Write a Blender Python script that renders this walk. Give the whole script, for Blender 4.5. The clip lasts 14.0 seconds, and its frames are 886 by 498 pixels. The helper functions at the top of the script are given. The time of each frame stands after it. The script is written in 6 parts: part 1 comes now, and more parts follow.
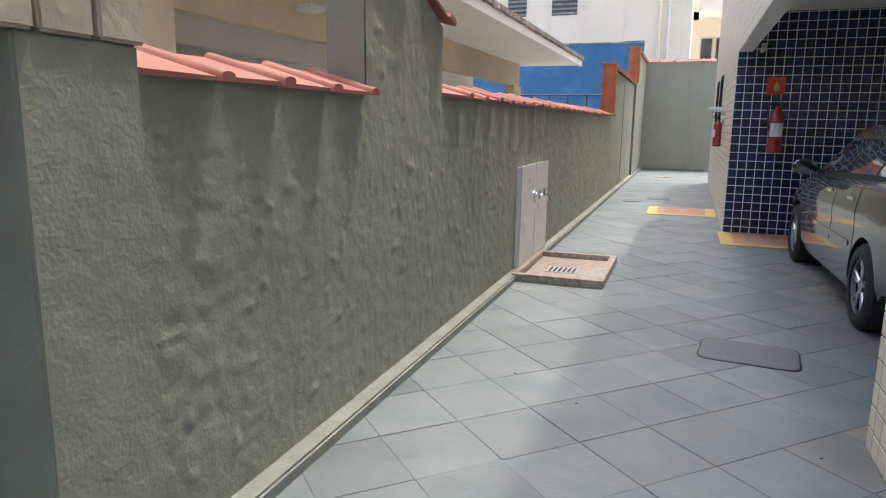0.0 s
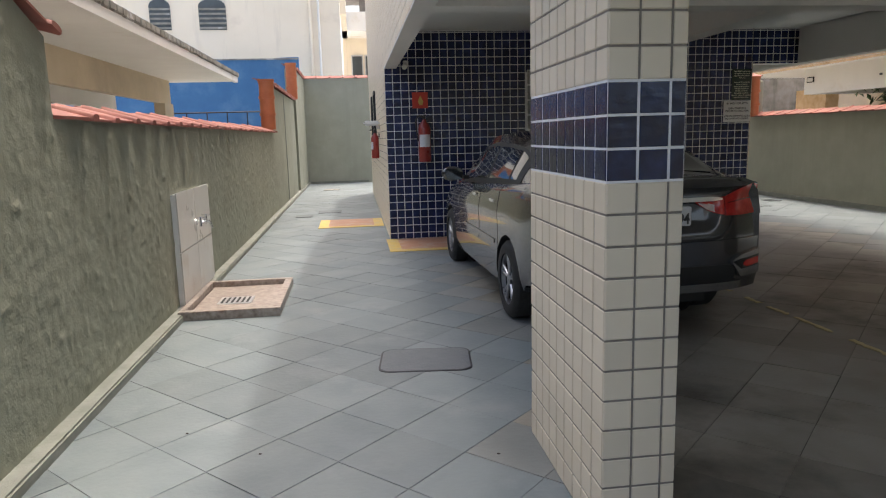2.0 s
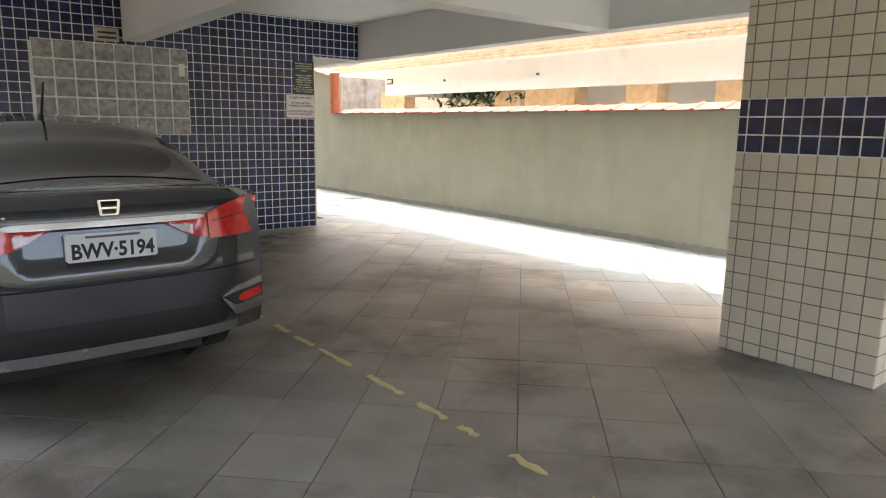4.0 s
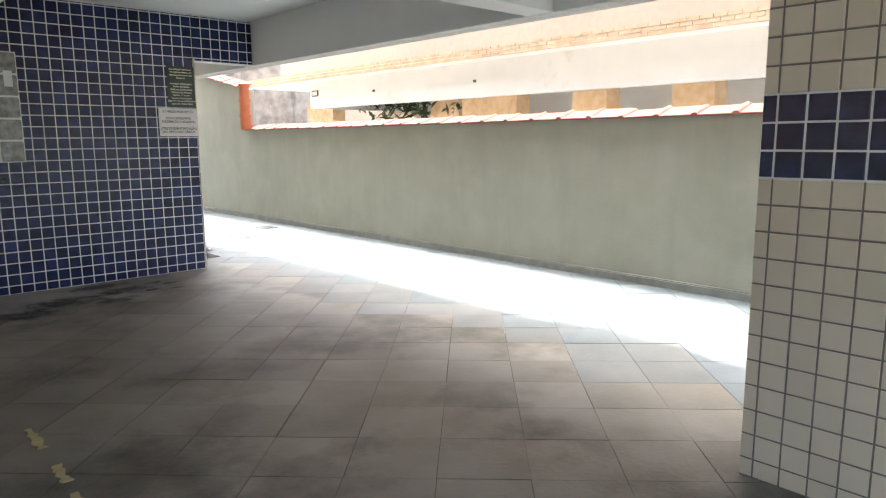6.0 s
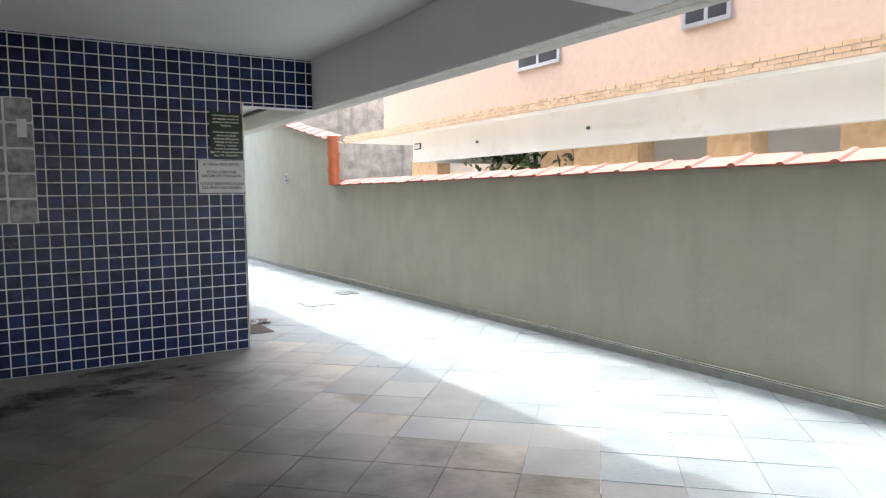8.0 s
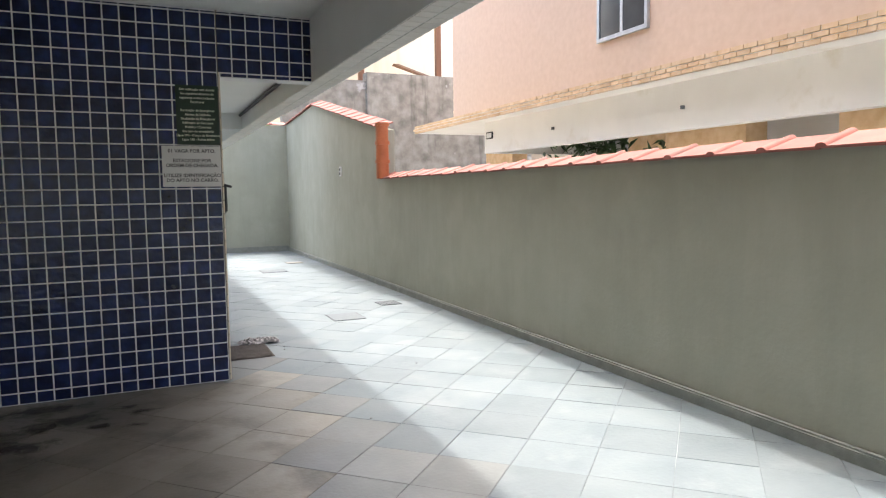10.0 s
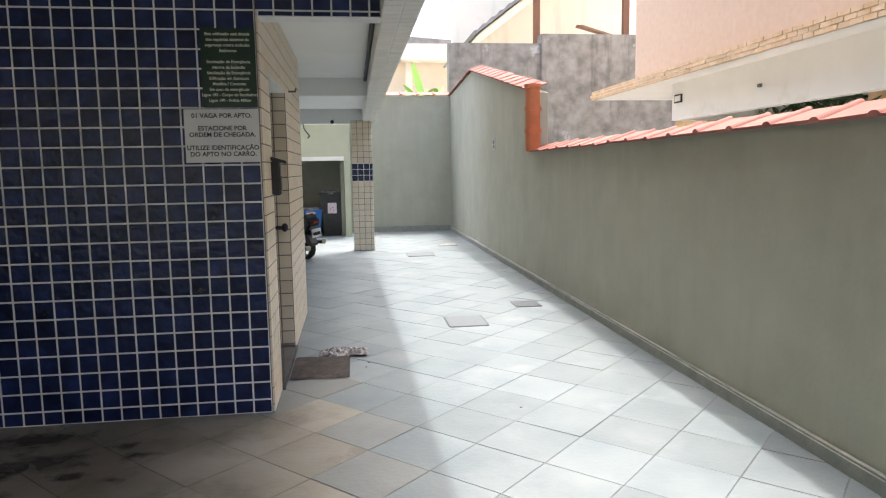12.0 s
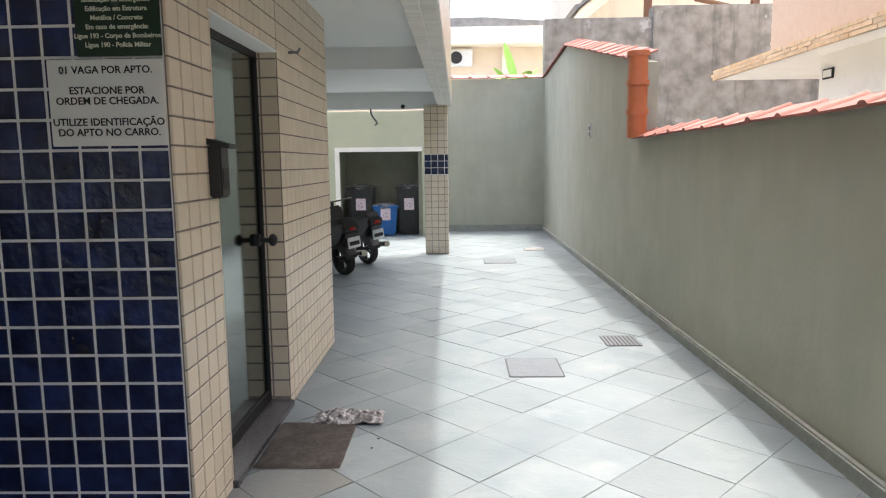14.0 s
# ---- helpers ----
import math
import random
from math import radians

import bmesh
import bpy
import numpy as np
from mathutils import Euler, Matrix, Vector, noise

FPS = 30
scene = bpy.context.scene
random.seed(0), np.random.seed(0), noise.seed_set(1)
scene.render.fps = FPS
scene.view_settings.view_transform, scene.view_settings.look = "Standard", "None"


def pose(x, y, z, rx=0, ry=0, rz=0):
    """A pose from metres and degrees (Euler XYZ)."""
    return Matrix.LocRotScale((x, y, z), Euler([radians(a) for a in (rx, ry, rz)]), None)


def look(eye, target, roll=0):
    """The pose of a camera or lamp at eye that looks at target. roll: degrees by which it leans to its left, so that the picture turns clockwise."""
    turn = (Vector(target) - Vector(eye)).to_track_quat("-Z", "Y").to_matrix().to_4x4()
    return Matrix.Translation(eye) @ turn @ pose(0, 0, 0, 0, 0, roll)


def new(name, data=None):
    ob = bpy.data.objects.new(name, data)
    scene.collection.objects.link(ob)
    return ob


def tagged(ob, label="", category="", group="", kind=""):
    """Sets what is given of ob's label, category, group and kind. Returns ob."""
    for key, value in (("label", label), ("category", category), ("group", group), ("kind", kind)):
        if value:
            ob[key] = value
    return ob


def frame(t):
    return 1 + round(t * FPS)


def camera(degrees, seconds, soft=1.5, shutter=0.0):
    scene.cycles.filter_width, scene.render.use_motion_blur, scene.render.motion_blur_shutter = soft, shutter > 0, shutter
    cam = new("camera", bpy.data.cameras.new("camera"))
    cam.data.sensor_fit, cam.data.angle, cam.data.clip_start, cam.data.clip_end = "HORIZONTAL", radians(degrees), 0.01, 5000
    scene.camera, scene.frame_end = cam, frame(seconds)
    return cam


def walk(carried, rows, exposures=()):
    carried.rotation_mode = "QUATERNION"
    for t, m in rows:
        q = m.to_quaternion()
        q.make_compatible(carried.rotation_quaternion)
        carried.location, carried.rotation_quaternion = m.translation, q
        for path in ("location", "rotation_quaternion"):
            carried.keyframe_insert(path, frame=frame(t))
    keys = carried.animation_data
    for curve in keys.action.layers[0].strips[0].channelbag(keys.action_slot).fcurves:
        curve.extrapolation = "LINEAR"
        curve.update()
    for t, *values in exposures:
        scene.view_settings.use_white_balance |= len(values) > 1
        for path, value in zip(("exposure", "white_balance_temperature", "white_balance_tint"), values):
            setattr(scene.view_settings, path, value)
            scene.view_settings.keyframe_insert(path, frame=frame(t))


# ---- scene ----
cam = camera(66.6, 14.0, soft=1.15)
PATH = [
    (0, (-0.102, -0.201, 1.434), (-0.764, 1.65, 1.064), 0.8),
    (0.5, (-0.272, -0.09, 1.46), (-0.59, 1.853, 1.111), -0.4),
    (1, (-0.36, -0.04, 1.465), (-0.503, 1.926, 1.129), -0.7),
    (1.5, (-0.296, 0.01, 1.461), (-0.266, 1.982, 1.13), -1.7),
    (2, (-0.047, 0.091, 1.456), (0.202, 2.047, 1.125), -1.5),
    (2.5, (0.262, 0.222, 1.44), (0.857, 2.103, 1.111), -0.1),
    (3, (0.575, 0.477, 1.444), (1.597, 2.163, 1.11), -0.5),
    (3.3, (0.772, 0.604, 1.45), (1.948, 2.185, 1.106), -1.1),
    (3.5, (0.912, 0.684, 1.445), (2.12, 2.241, 1.104), -0.6),
    (3.6, (0.998, 0.726, 1.446), (2.203, 2.284, 1.097), -0.3),
    (4, (1.263, 0.924, 1.456), (2.486, 2.465, 1.099), 0.9),
    (4.2, (1.39, 1.036, 1.466), (2.646, 2.551, 1.105), 0.9),
    (6.3, (2.828, 2.176, 1.494), (4.165, 3.63, 1.181), -0.5),
    (6.5, (2.971, 2.269, 1.498), (4.263, 3.766, 1.203), -0.4),
    (7, (3.304, 2.533, 1.497), (4.54, 4.088, 1.262), 0.2),
    (7.5, (3.606, 2.827, 1.504), (4.771, 4.441, 1.313), -0.3),
    (8, (3.988, 3.073, 1.503), (5.05, 4.76, 1.344), -0.6),
    (10.3, (5.517, 4.373, 1.48), (6.247, 6.226, 1.302), -0.9),
    (10.5, (5.659, 4.499, 1.472), (6.327, 6.376, 1.288), -1.0),
    (11, (5.943, 4.836, 1.468), (6.502, 6.745, 1.26), -0.9),
    (11.5, (6.182, 5.212, 1.475), (6.643, 7.145, 1.246), -1.2),
    (12, (6.428, 5.576, 1.49), (6.684, 7.546, 1.254), -0.9),
    (12.5, (6.599, 5.969, 1.472), (6.782, 7.946, 1.228), -0.9),
    (13, (6.734, 6.4, 1.466), (6.864, 8.38, 1.214), -0.9),
    (13.5, (6.879, 6.825, 1.476), (6.905, 8.809, 1.224), -0.5),
    (14, (6.945, 7.256, 1.471), (6.897, 9.24, 1.218), -0.7),
]
walk(cam, [(t, look(eye, target, roll)) for t, eye, target, roll in PATH],
     exposures=[(0.0, 1.85, 6550, 8), (2.0, 1.8, 6850, 9), (2.6, 1.85, 7100, 9), (3.0, 2.4, 7400, 10), (3.6, 3.1, 7200, 11), (4.2, 3.5, 6950, 11), (6.3, 3.42, 6250, 9), (8.0, 3.12, 6100, 9), (10.3, 2.65, 6350, 9), (14.0, 2.58, 6400, 9)])

# ---- light: high sun from beyond the far end of the lot, hazy sky ----
SUN_DIR = Vector((-0.125, -0.265, -1.0)).normalized()
world = bpy.data.worlds.new("sky")
scene.world = world
world.use_nodes = True
wn = world.node_tree.nodes
sky = wn.new("ShaderNodeTexSky")
sky.sky_type = "NISHITA"
sky.sun_disc = False
sky.sun_elevation = math.asin(-SUN_DIR.z)
sky.sun_rotation = math.atan2(-SUN_DIR.x, -SUN_DIR.y)
sky.dust_density = 6.0
sky.air_density = 0.95
sky.ozone_density = 0.8
world.node_tree.links.new(sky.outputs[0], wn["Background"].inputs["Color"])
wn["Background"].inputs["Strength"].default_value = 0.135
sun = new("sun", bpy.data.lights.new("sun", "SUN"))
sun.data.energy = 0.68
sun.data.angle = radians(0.9)
sun.data.color = (1.0, 0.965, 0.91)
sun.matrix_world = look((20, 40, 60), Vector((20, 40, 60)) + SUN_DIR)


# ---- materials ----
def material(name, colors, scale=6.0, rough=0.7, metal=0.0, bump=0.0, bump_scale=60.0, detail=6.0, stain=None, stain_scale=0.8,
             stain_low=0.5, stain_high=0.7, vary=0.0, coat=0.0, stretch=(1, 1, 1), distance=0.01, streak=None, fine=0.0, gloss=0.5):
    """A surface whose colour runs between colors by fine noise, with larger stains of another colour, bump, and a shade of its own for each piece."""
    m = bpy.data.materials.new(name)
    m.use_nodes = True
    nt = m.node_tree
    n, l = nt.nodes, nt.links
    b = n["Principled BSDF"]
    geo = n.new("ShaderNodeNewGeometry")
    mp = n.new("ShaderNodeMapping")
    mp.inputs["Scale"].default_value = stretch
    l.new(geo.outputs["Position"], mp.inputs["Vector"])
    n1 = n.new("ShaderNodeTexNoise")
    n1.inputs["Scale"].default_value = scale
    n1.inputs["Detail"].default_value = detail
    l.new(mp.outputs[0], n1.inputs["Vector"])
    ramp = n.new("ShaderNodeValToRGB")
    ramp.color_ramp.elements[0].position = 0.3
    ramp.color_ramp.elements[1].position = 0.7
    ramp.color_ramp.elements[0].color = (*colors[0], 1)
    ramp.color_ramp.elements[1].color = (*colors[-1], 1)
    if len(colors) > 2:
        e = ramp.color_ramp.elements.new(0.5)
        e.color = (*colors[1], 1)
    l.new(n1.outputs["Fac"], ramp.inputs["Fac"])
    out = ramp.outputs["Color"]

    def blend(a, fac, colour):
        mx = n.new("ShaderNodeMix")
        mx.data_type = "RGBA"
        l.new(fac, mx.inputs[0])
        l.new(a, mx.inputs[6])
        mx.inputs[7].default_value = (*colour, 1)
        return mx.outputs[2]

    def mask(vec, sc, lo, hi, top=1.0):
        nz = n.new("ShaderNodeTexNoise")
        nz.inputs["Scale"].default_value = sc
        nz.inputs["Detail"].default_value = 8.0
        nz.inputs["Roughness"].default_value = 0.62
        l.new(vec, nz.inputs["Vector"])
        mr = n.new("ShaderNodeMapRange")
        mr.inputs[1].default_value, mr.inputs[2].default_value = lo, hi
        mr.inputs[4].default_value = top
        l.new(nz.outputs["Fac"], mr.inputs[0])
        return mr.outputs[0]

    if stain:
        out = blend(out, mask(geo.outputs["Position"], stain_scale, stain_low, stain_high), stain)
    if streak:
        mp2 = n.new("ShaderNodeMapping")
        mp2.inputs["Scale"].default_value = (3.0, 3.0, 0.35)
        l.new(geo.outputs["Position"], mp2.inputs["Vector"])
        out = blend(out, mask(mp2.outputs[0], streak[1], streak[2], streak[3], streak[4]), streak[0])
    if vary:
        oi = n.new("ShaderNodeObjectInfo")
        add = n.new("ShaderNodeMath")
        add.operation = "ADD"
        l.new(oi.outputs["Random"], add.inputs[0])
        l.new(geo.outputs["Random Per Island"], add.inputs[1])
        fr = n.new("ShaderNodeMath")
        fr.operation = "FRACT"
        l.new(add.outputs[0], fr.inputs[0])
        mr = n.new("ShaderNodeMapRange")
        mr.inputs[3].default_value, mr.inputs[4].default_value = 1 - vary, 1 + vary
        l.new(fr.outputs[0], mr.inputs[0])
        hsv = n.new("ShaderNodeHueSaturation")
        l.new(mr.outputs[0], hsv.inputs["Value"])
        l.new(out, hsv.inputs["Color"])
        out = hsv.outputs["Color"]
    l.new(out, b.inputs["Base Color"])
    rr = n.new("ShaderNodeMapRange")
    rr.inputs[3].default_value, rr.inputs[4].default_value = max(0.02, rough - 0.08), min(1, rough + 0.08)
    l.new(n1.outputs["Fac"], rr.inputs[0])
    l.new(rr.outputs[0], b.inputs["Roughness"])
    b.inputs["Metallic"].default_value = metal
    b.inputs["Specular IOR Level"].default_value = gloss
    b.inputs["Coat Weight"].default_value = coat
    b.inputs["Coat Roughness"].default_value = 0.05
    if bump:
        nb = n.new("ShaderNodeTexNoise")
        nb.inputs["Scale"].default_value = bump_scale
        nb.inputs["Detail"].default_value = 5.0
        l.new(mp.outputs[0], nb.inputs["Vector"])
        bp = n.new("ShaderNodeBump")
        bp.inputs["Strength"].default_value = bump
        bp.inputs["Distance"].default_value = distance
        l.new(nb.outputs["Fac"], bp.inputs["Height"])
        if fine:
            nf = n.new("ShaderNodeTexNoise")
            nf.inputs["Scale"].default_value = 75.0
            nf.inputs["Detail"].default_value = 3.0
            l.new(mp.outputs[0], nf.inputs["Vector"])
            bf = n.new("ShaderNodeBump")
            bf.inputs["Strength"].default_value = fine
            bf.inputs["Distance"].default_value = 0.006
            l.new(nf.outputs["Fac"], bf.inputs["Height"])
            l.new(bf.outputs[0], bp.inputs["Normal"])
        l.new(bp.outputs[0], b.inputs["Normal"])
    return m


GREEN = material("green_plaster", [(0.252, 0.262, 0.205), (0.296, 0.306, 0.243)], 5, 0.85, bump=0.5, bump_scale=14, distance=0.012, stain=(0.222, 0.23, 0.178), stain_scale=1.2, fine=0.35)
GREEN_SMOOTH = material("smooth_green_plaster", [(0.360, 0.366, 0.292), (0.402, 0.408, 0.332)], 3, 0.85, bump=0.2, bump_scale=30, stain=(0.328, 0.332, 0.264), stain_scale=0.9,
                        streak=((0.315, 0.322, 0.258), 1.2, 0.48, 0.66, 0.4))
GREEN_PALE = material("pale_green_plaster", [(0.42, 0.45, 0.33), (0.47, 0.49, 0.37)], 3, 0.85, bump=0.2, bump_scale=40)
SKIRT = material("grey_skirting", [(0.22, 0.235, 0.21), (0.30, 0.315, 0.28)], 9, 0.8, bump=0.3, bump_scale=50)
SKIRT_TOP = material("worn_skirting", [(0.19, 0.20, 0.175), (0.265, 0.275, 0.245)], 9, 0.8, bump=0.3, bump_scale=50, stain=(0.2, 0.2, 0.17), stain_scale=3)
SLATE = material("slate", [(0.125, 0.153, 0.166), (0.152, 0.180, 0.191), (0.174, 0.201, 0.210)], 2.5, 0.6, bump=0.25, bump_scale=35, stain=(0.205, 0.228, 0.234), stain_scale=1.6, stain_low=0.55, stain_high=0.75, vary=0.12)
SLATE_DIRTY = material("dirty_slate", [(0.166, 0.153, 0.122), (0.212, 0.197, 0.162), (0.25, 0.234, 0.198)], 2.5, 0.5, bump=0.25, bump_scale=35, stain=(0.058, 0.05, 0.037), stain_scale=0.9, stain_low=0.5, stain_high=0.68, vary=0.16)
GROUT = material("floor_grout", [(0.105, 0.118, 0.122), (0.152, 0.172, 0.18), (0.18, 0.20, 0.207)], 1.6, 0.9, bump=0.4, stain=(0.40, 0.41, 0.405), stain_scale=0.9, stain_low=0.55, stain_high=0.66)
BAY_GROUT = material("bay_grout", [(0.045, 0.04, 0.032), (0.085, 0.077, 0.062), (0.14, 0.128, 0.105)], 1.8, 0.9, bump=0.4)
PALE_CEMENT = material("pale_cement", [(0.42, 0.41, 0.38), (0.54, 0.53, 0.50)], 0.8, 0.9, bump=0.3, stain=(0.34, 0.33, 0.30), stain_scale=0.35)
CREAM = material("cream_tile", [(0.66, 0.575, 0.44), (0.71, 0.625, 0.49)], 3, 0.36, bump=0.04, bump_scale=15, vary=0.05)
CREAM_GROUT = material("dark_tile_grout", [(0.17, 0.15, 0.125), (0.27, 0.235, 0.2)], 20, 0.9)
BLUE = material("cobalt_tile", [(0.006, 0.009, 0.036), (0.011, 0.018, 0.068), (0.019, 0.03, 0.11)], 9, 0.13, bump=0.75, bump_scale=24, vary=0.25, distance=0.009)
BLUE_BAND = material("cobalt_band_tile", [(0.006, 0.011, 0.035), (0.01, 0.02, 0.06), (0.02, 0.036, 0.10)], 9, 0.15, bump=0.45, bump_scale=26, vary=0.2, distance=0.006)
WHITE_GROUT = material("white_grout", [(0.70, 0.71, 0.72), (0.80, 0.80, 0.81)], 12, 0.85)
CEILING = material("white_ceiling_paint", [(0.76, 0.77, 0.75), (0.81, 0.82, 0.80)], 1.5, 0.9, bump=0.08, bump_scale=50)
ROOF_TILE = material("terracotta_glaze", [(0.27, 0.105, 0.085), (0.34, 0.145, 0.118)], 8, 0.62, bump=0.1, bump_scale=20, vary=0.12, stain=(0.27, 0.14, 0.115), stain_scale=2.5, gloss=0.15)
ORANGE = material("orange_terracotta", [(0.44, 0.13, 0.05), (0.52, 0.17, 0.07)], 8, 0.45, bump=0.1, bump_scale=20)
BEIGE = material("beige_render", [(0.62, 0.52, 0.38), (0.70, 0.60, 0.46)], 1.2, 0.9, bump=0.15, bump_scale=30, stain=(0.50, 0.42, 0.32), stain_scale=0.4)
CREAM_WALL = material("cream_render", [(0.78, 0.70, 0.57), (0.84, 0.76, 0.63)], 0.8, 0.9, bump=0.15, bump_scale=30, stain=(0.60, 0.52, 0.41), stain_scale=0.5, stain_low=0.6, stain_high=0.8, streak=((0.52, 0.46, 0.38), 0.7, 0.55, 0.75, 0.5))
WHITE = material("white_render", [(0.76, 0.75, 0.72), (0.82, 0.81, 0.78)], 1.5, 0.85, bump=0.1, bump_scale=40, stain=(0.68, 0.65, 0.58), stain_scale=0.7, stain_low=0.6)
SLATE_WORN = material("worn_slate", [(0.135, 0.146, 0.144), (0.166, 0.177, 0.173), (0.194, 0.204, 0.198)], 2.5, 0.55, bump=0.25, bump_scale=35, stain=(0.16, 0.155, 0.14), stain_scale=1.2, stain_low=0.55, stain_high=0.75, vary=0.11)
BLUE_WALL = material("blue_painted_wall", [(0.035, 0.135, 0.31), (0.05, 0.17, 0.37)], 2, 0.8, bump=0.2, bump_scale=25, stain=(0.09, 0.21, 0.38), stain_scale=1.0)
CONCRETE = material("weathered_concrete", [(0.17, 0.16, 0.14), (0.26, 0.245, 0.215), (0.34, 0.325, 0.29)], 3.6, 0.95, bump=0.5, bump_scale=25, stain=(0.47, 0.46, 0.445), stain_scale=1.1, stain_low=0.6, stain_high=0.65, streak=((0.09, 0.083, 0.07), 1.3, 0.54, 0.72, 0.7))
BLACK = material("black_plastic", [(0.012, 0.012, 0.013), (0.02, 0.02, 0.021)], 30, 0.45)
DARK_METAL = material("dark_iron", [(0.02, 0.02, 0.025), (0.05, 0.05, 0.055)], 12, 0.5, metal=0.6, bump=0.1)
CHROME = material("chrome", [(0.75, 0.75, 0.76), (0.85, 0.85, 0.86)], 20, 0.12, metal=1.0)
STEEL = material("galvanised_lid", [(0.09, 0.103, 0.115), (0.118, 0.132, 0.145)], 8, 0.55, metal=0.0, bump=0.35, bump_scale=60)


PAINT = material("dark_grey_car_paint", [(0.044, 0.044, 0.048), (0.054, 0.054, 0.059)], 3, 0.2, metal=0.5, coat=1.0)
# lighter than the body paint: carries the glints on the bumper edges
GLINT_GREY = material("bumper_glint_grey", [(0.30, 0.30, 0.31), (0.36, 0.36, 0.37)], 5, 0.25, metal=0.8, coat=1.0)
CAR_GLASS = material("tinted_car_glass", [(0.010, 0.012, 0.012), (0.014, 0.016, 0.016)], 5, -0.05, coat=1.0)
TRIM_BLACK = material("matt_black_trim", [(0.006, 0.006, 0.006), (0.012, 0.012, 0.012)], 30, 0.6)
RUBBER = material("tyre_rubber", [(0.012, 0.012, 0.012), (0.025, 0.025, 0.024)], 30, 0.85, bump=0.2)
ALLOY = material("silver_alloy", [(0.42, 0.42, 0.43), (0.5, 0.5, 0.51)], 20, 0.3, metal=0.9)
TAIL_RED = material("red_lamp_lens", [(0.46, 0.010, 0.010), (0.62, 0.03, 0.025)], 25, 0.12, coat=1.0)
TAIL_DEEP = material("deep_red_lamp_lens", [(0.12, 0.004, 0.004), (0.2, 0.008, 0.008)], 25, 0.1, coat=1.0)
TAIL_CLEAR = material("clear_lamp_lens", [(0.45, 0.30, 0.28), (0.6, 0.45, 0.43)], 30, 0.12, coat=1.0)
PLATE_GREY = material("grey_number_plate", [(0.60, 0.61, 0.62), (0.68, 0.69, 0.70)], 15, 0.4)
INK = material("black_ink", [(0.01, 0.01, 0.01), (0.02, 0.02, 0.02)], 30, 0.6)
SIGN_WHITE = material("white_sign_board", [(0.72, 0.72, 0.71), (0.79, 0.79, 0.77)], 4, 0.4)
SIGN_GREEN = material("dark_green_sign_board", [(0.012, 0.03, 0.018), (0.02, 0.045, 0.026)], 4, 0.25)
SIGN_TEXT = material("pale_sign_lettering", [(0.62, 0.66, 0.5), (0.7, 0.74, 0.58)], 10, 0.5)
SIGN_RED = material("red_sign_board", [(0.5, 0.03, 0.015), (0.58, 0.05, 0.025)], 6, 0.4)
EXT_RED = material("red_enamel", [(0.27, 0.018, 0.014), (0.34, 0.028, 0.02)], 8, 0.3, coat=0.6)
YELLOW = material("yellow_floor_paint", [(0.50, 0.34, 0.07), (0.60, 0.43, 0.12)], 9, 0.6, bump=0.2, bump_scale=40, stain=(0.45, 0.36, 0.2), stain_scale=5, stain_low=0.5)
ORANGE_PAINT = material("faded_red_floor_paint", [(0.38, 0.185, 0.11), (0.44, 0.24, 0.155)], 6, 0.6, bump=0.2, bump_scale=40, stain=(0.42, 0.32, 0.25), stain_scale=4, stain_low=0.5)
WORN_YELLOW = material("worn_line_paint", [(0.46, 0.38, 0.18), (0.58, 0.50, 0.28)], 14, 0.7)
GRANITE = material("beige_granite", [(0.20, 0.155, 0.13), (0.33, 0.275, 0.24), (0.43, 0.37, 0.33)], 22, 0.35, bump=0.05, stain=(0.25, 0.17, 0.13), stain_scale=9, stain_low=0.55)
GREY_GRANITE = material("grey_granite", [(0.05, 0.05, 0.052), (0.11, 0.11, 0.112)], 90, 0.14)
CERAMIC = material("pale_ceramic_tile", [(0.60, 0.59, 0.56), (0.68, 0.67, 0.64)], 2, 0.3, stain=(0.55, 0.5, 0.44), stain_scale=3, stain_low=0.55)
GLASS_BLOCK = material("glass_block", [(0.16, 0.165, 0.15), (0.42, 0.425, 0.40)], 17, 0.1, bump=0.9, bump_scale=16, distance=0.02, coat=0.6)
DOOR_GLASS = material("reflective_door_glass", [(0.20, 0.235, 0.22), (0.22, 0.255, 0.24)], 3, 0.09, metal=1.0)
COIR = material("brown_coir_mat", [(0.026, 0.021, 0.018), (0.062, 0.053, 0.045)], 45, 0.95, bump=0.8, bump_scale=220, stain=(0.085, 0.076, 0.066), stain_scale=7)
CLOTH = material("grey_floor_cloth", [(0.03, 0.029, 0.029), (0.16, 0.155, 0.155), (0.52, 0.50, 0.50)], 34, 0.9, bump=0.4, bump_scale=120)
BIN_BLACK = material("black_bin_plastic", [(0.015, 0.015, 0.016), (0.03, 0.03, 0.031)], 10, 0.5)
BIN_BLUE = material("blue_bin_plastic", [(0.01, 0.10, 0.34), (0.015, 0.14, 0.42)], 10, 0.45)
BAG = material("translucent_bin_bag", [(0.10, 0.10, 0.11), (0.28, 0.28, 0.29)], 12, 0.25, bump=0.9, bump_scale=22, distance=0.03)
LABEL_PINK = material("pale_label", [(0.62, 0.5, 0.56), (0.72, 0.62, 0.66)], 10, 0.5)
STONE_CAP = material("cream_stone_slab", [(0.42, 0.37, 0.29), (0.52, 0.47, 0.38)], 7, 0.7, bump=0.6, bump_scale=18, distance=0.01, vary=0.08)
WOOD = material("varnished_wood", [(0.16, 0.07, 0.035), (0.24, 0.11, 0.055)], 5, 0.6, stretch=(1, 1, 0.15), bump=0.2)
BRICK = material("buff_brick", [(0.60, 0.40, 0.22), (0.68, 0.49, 0.30), (0.74, 0.56, 0.37)], 6, 0.85, bump=0.3, bump_scale=50, vary=0.07)
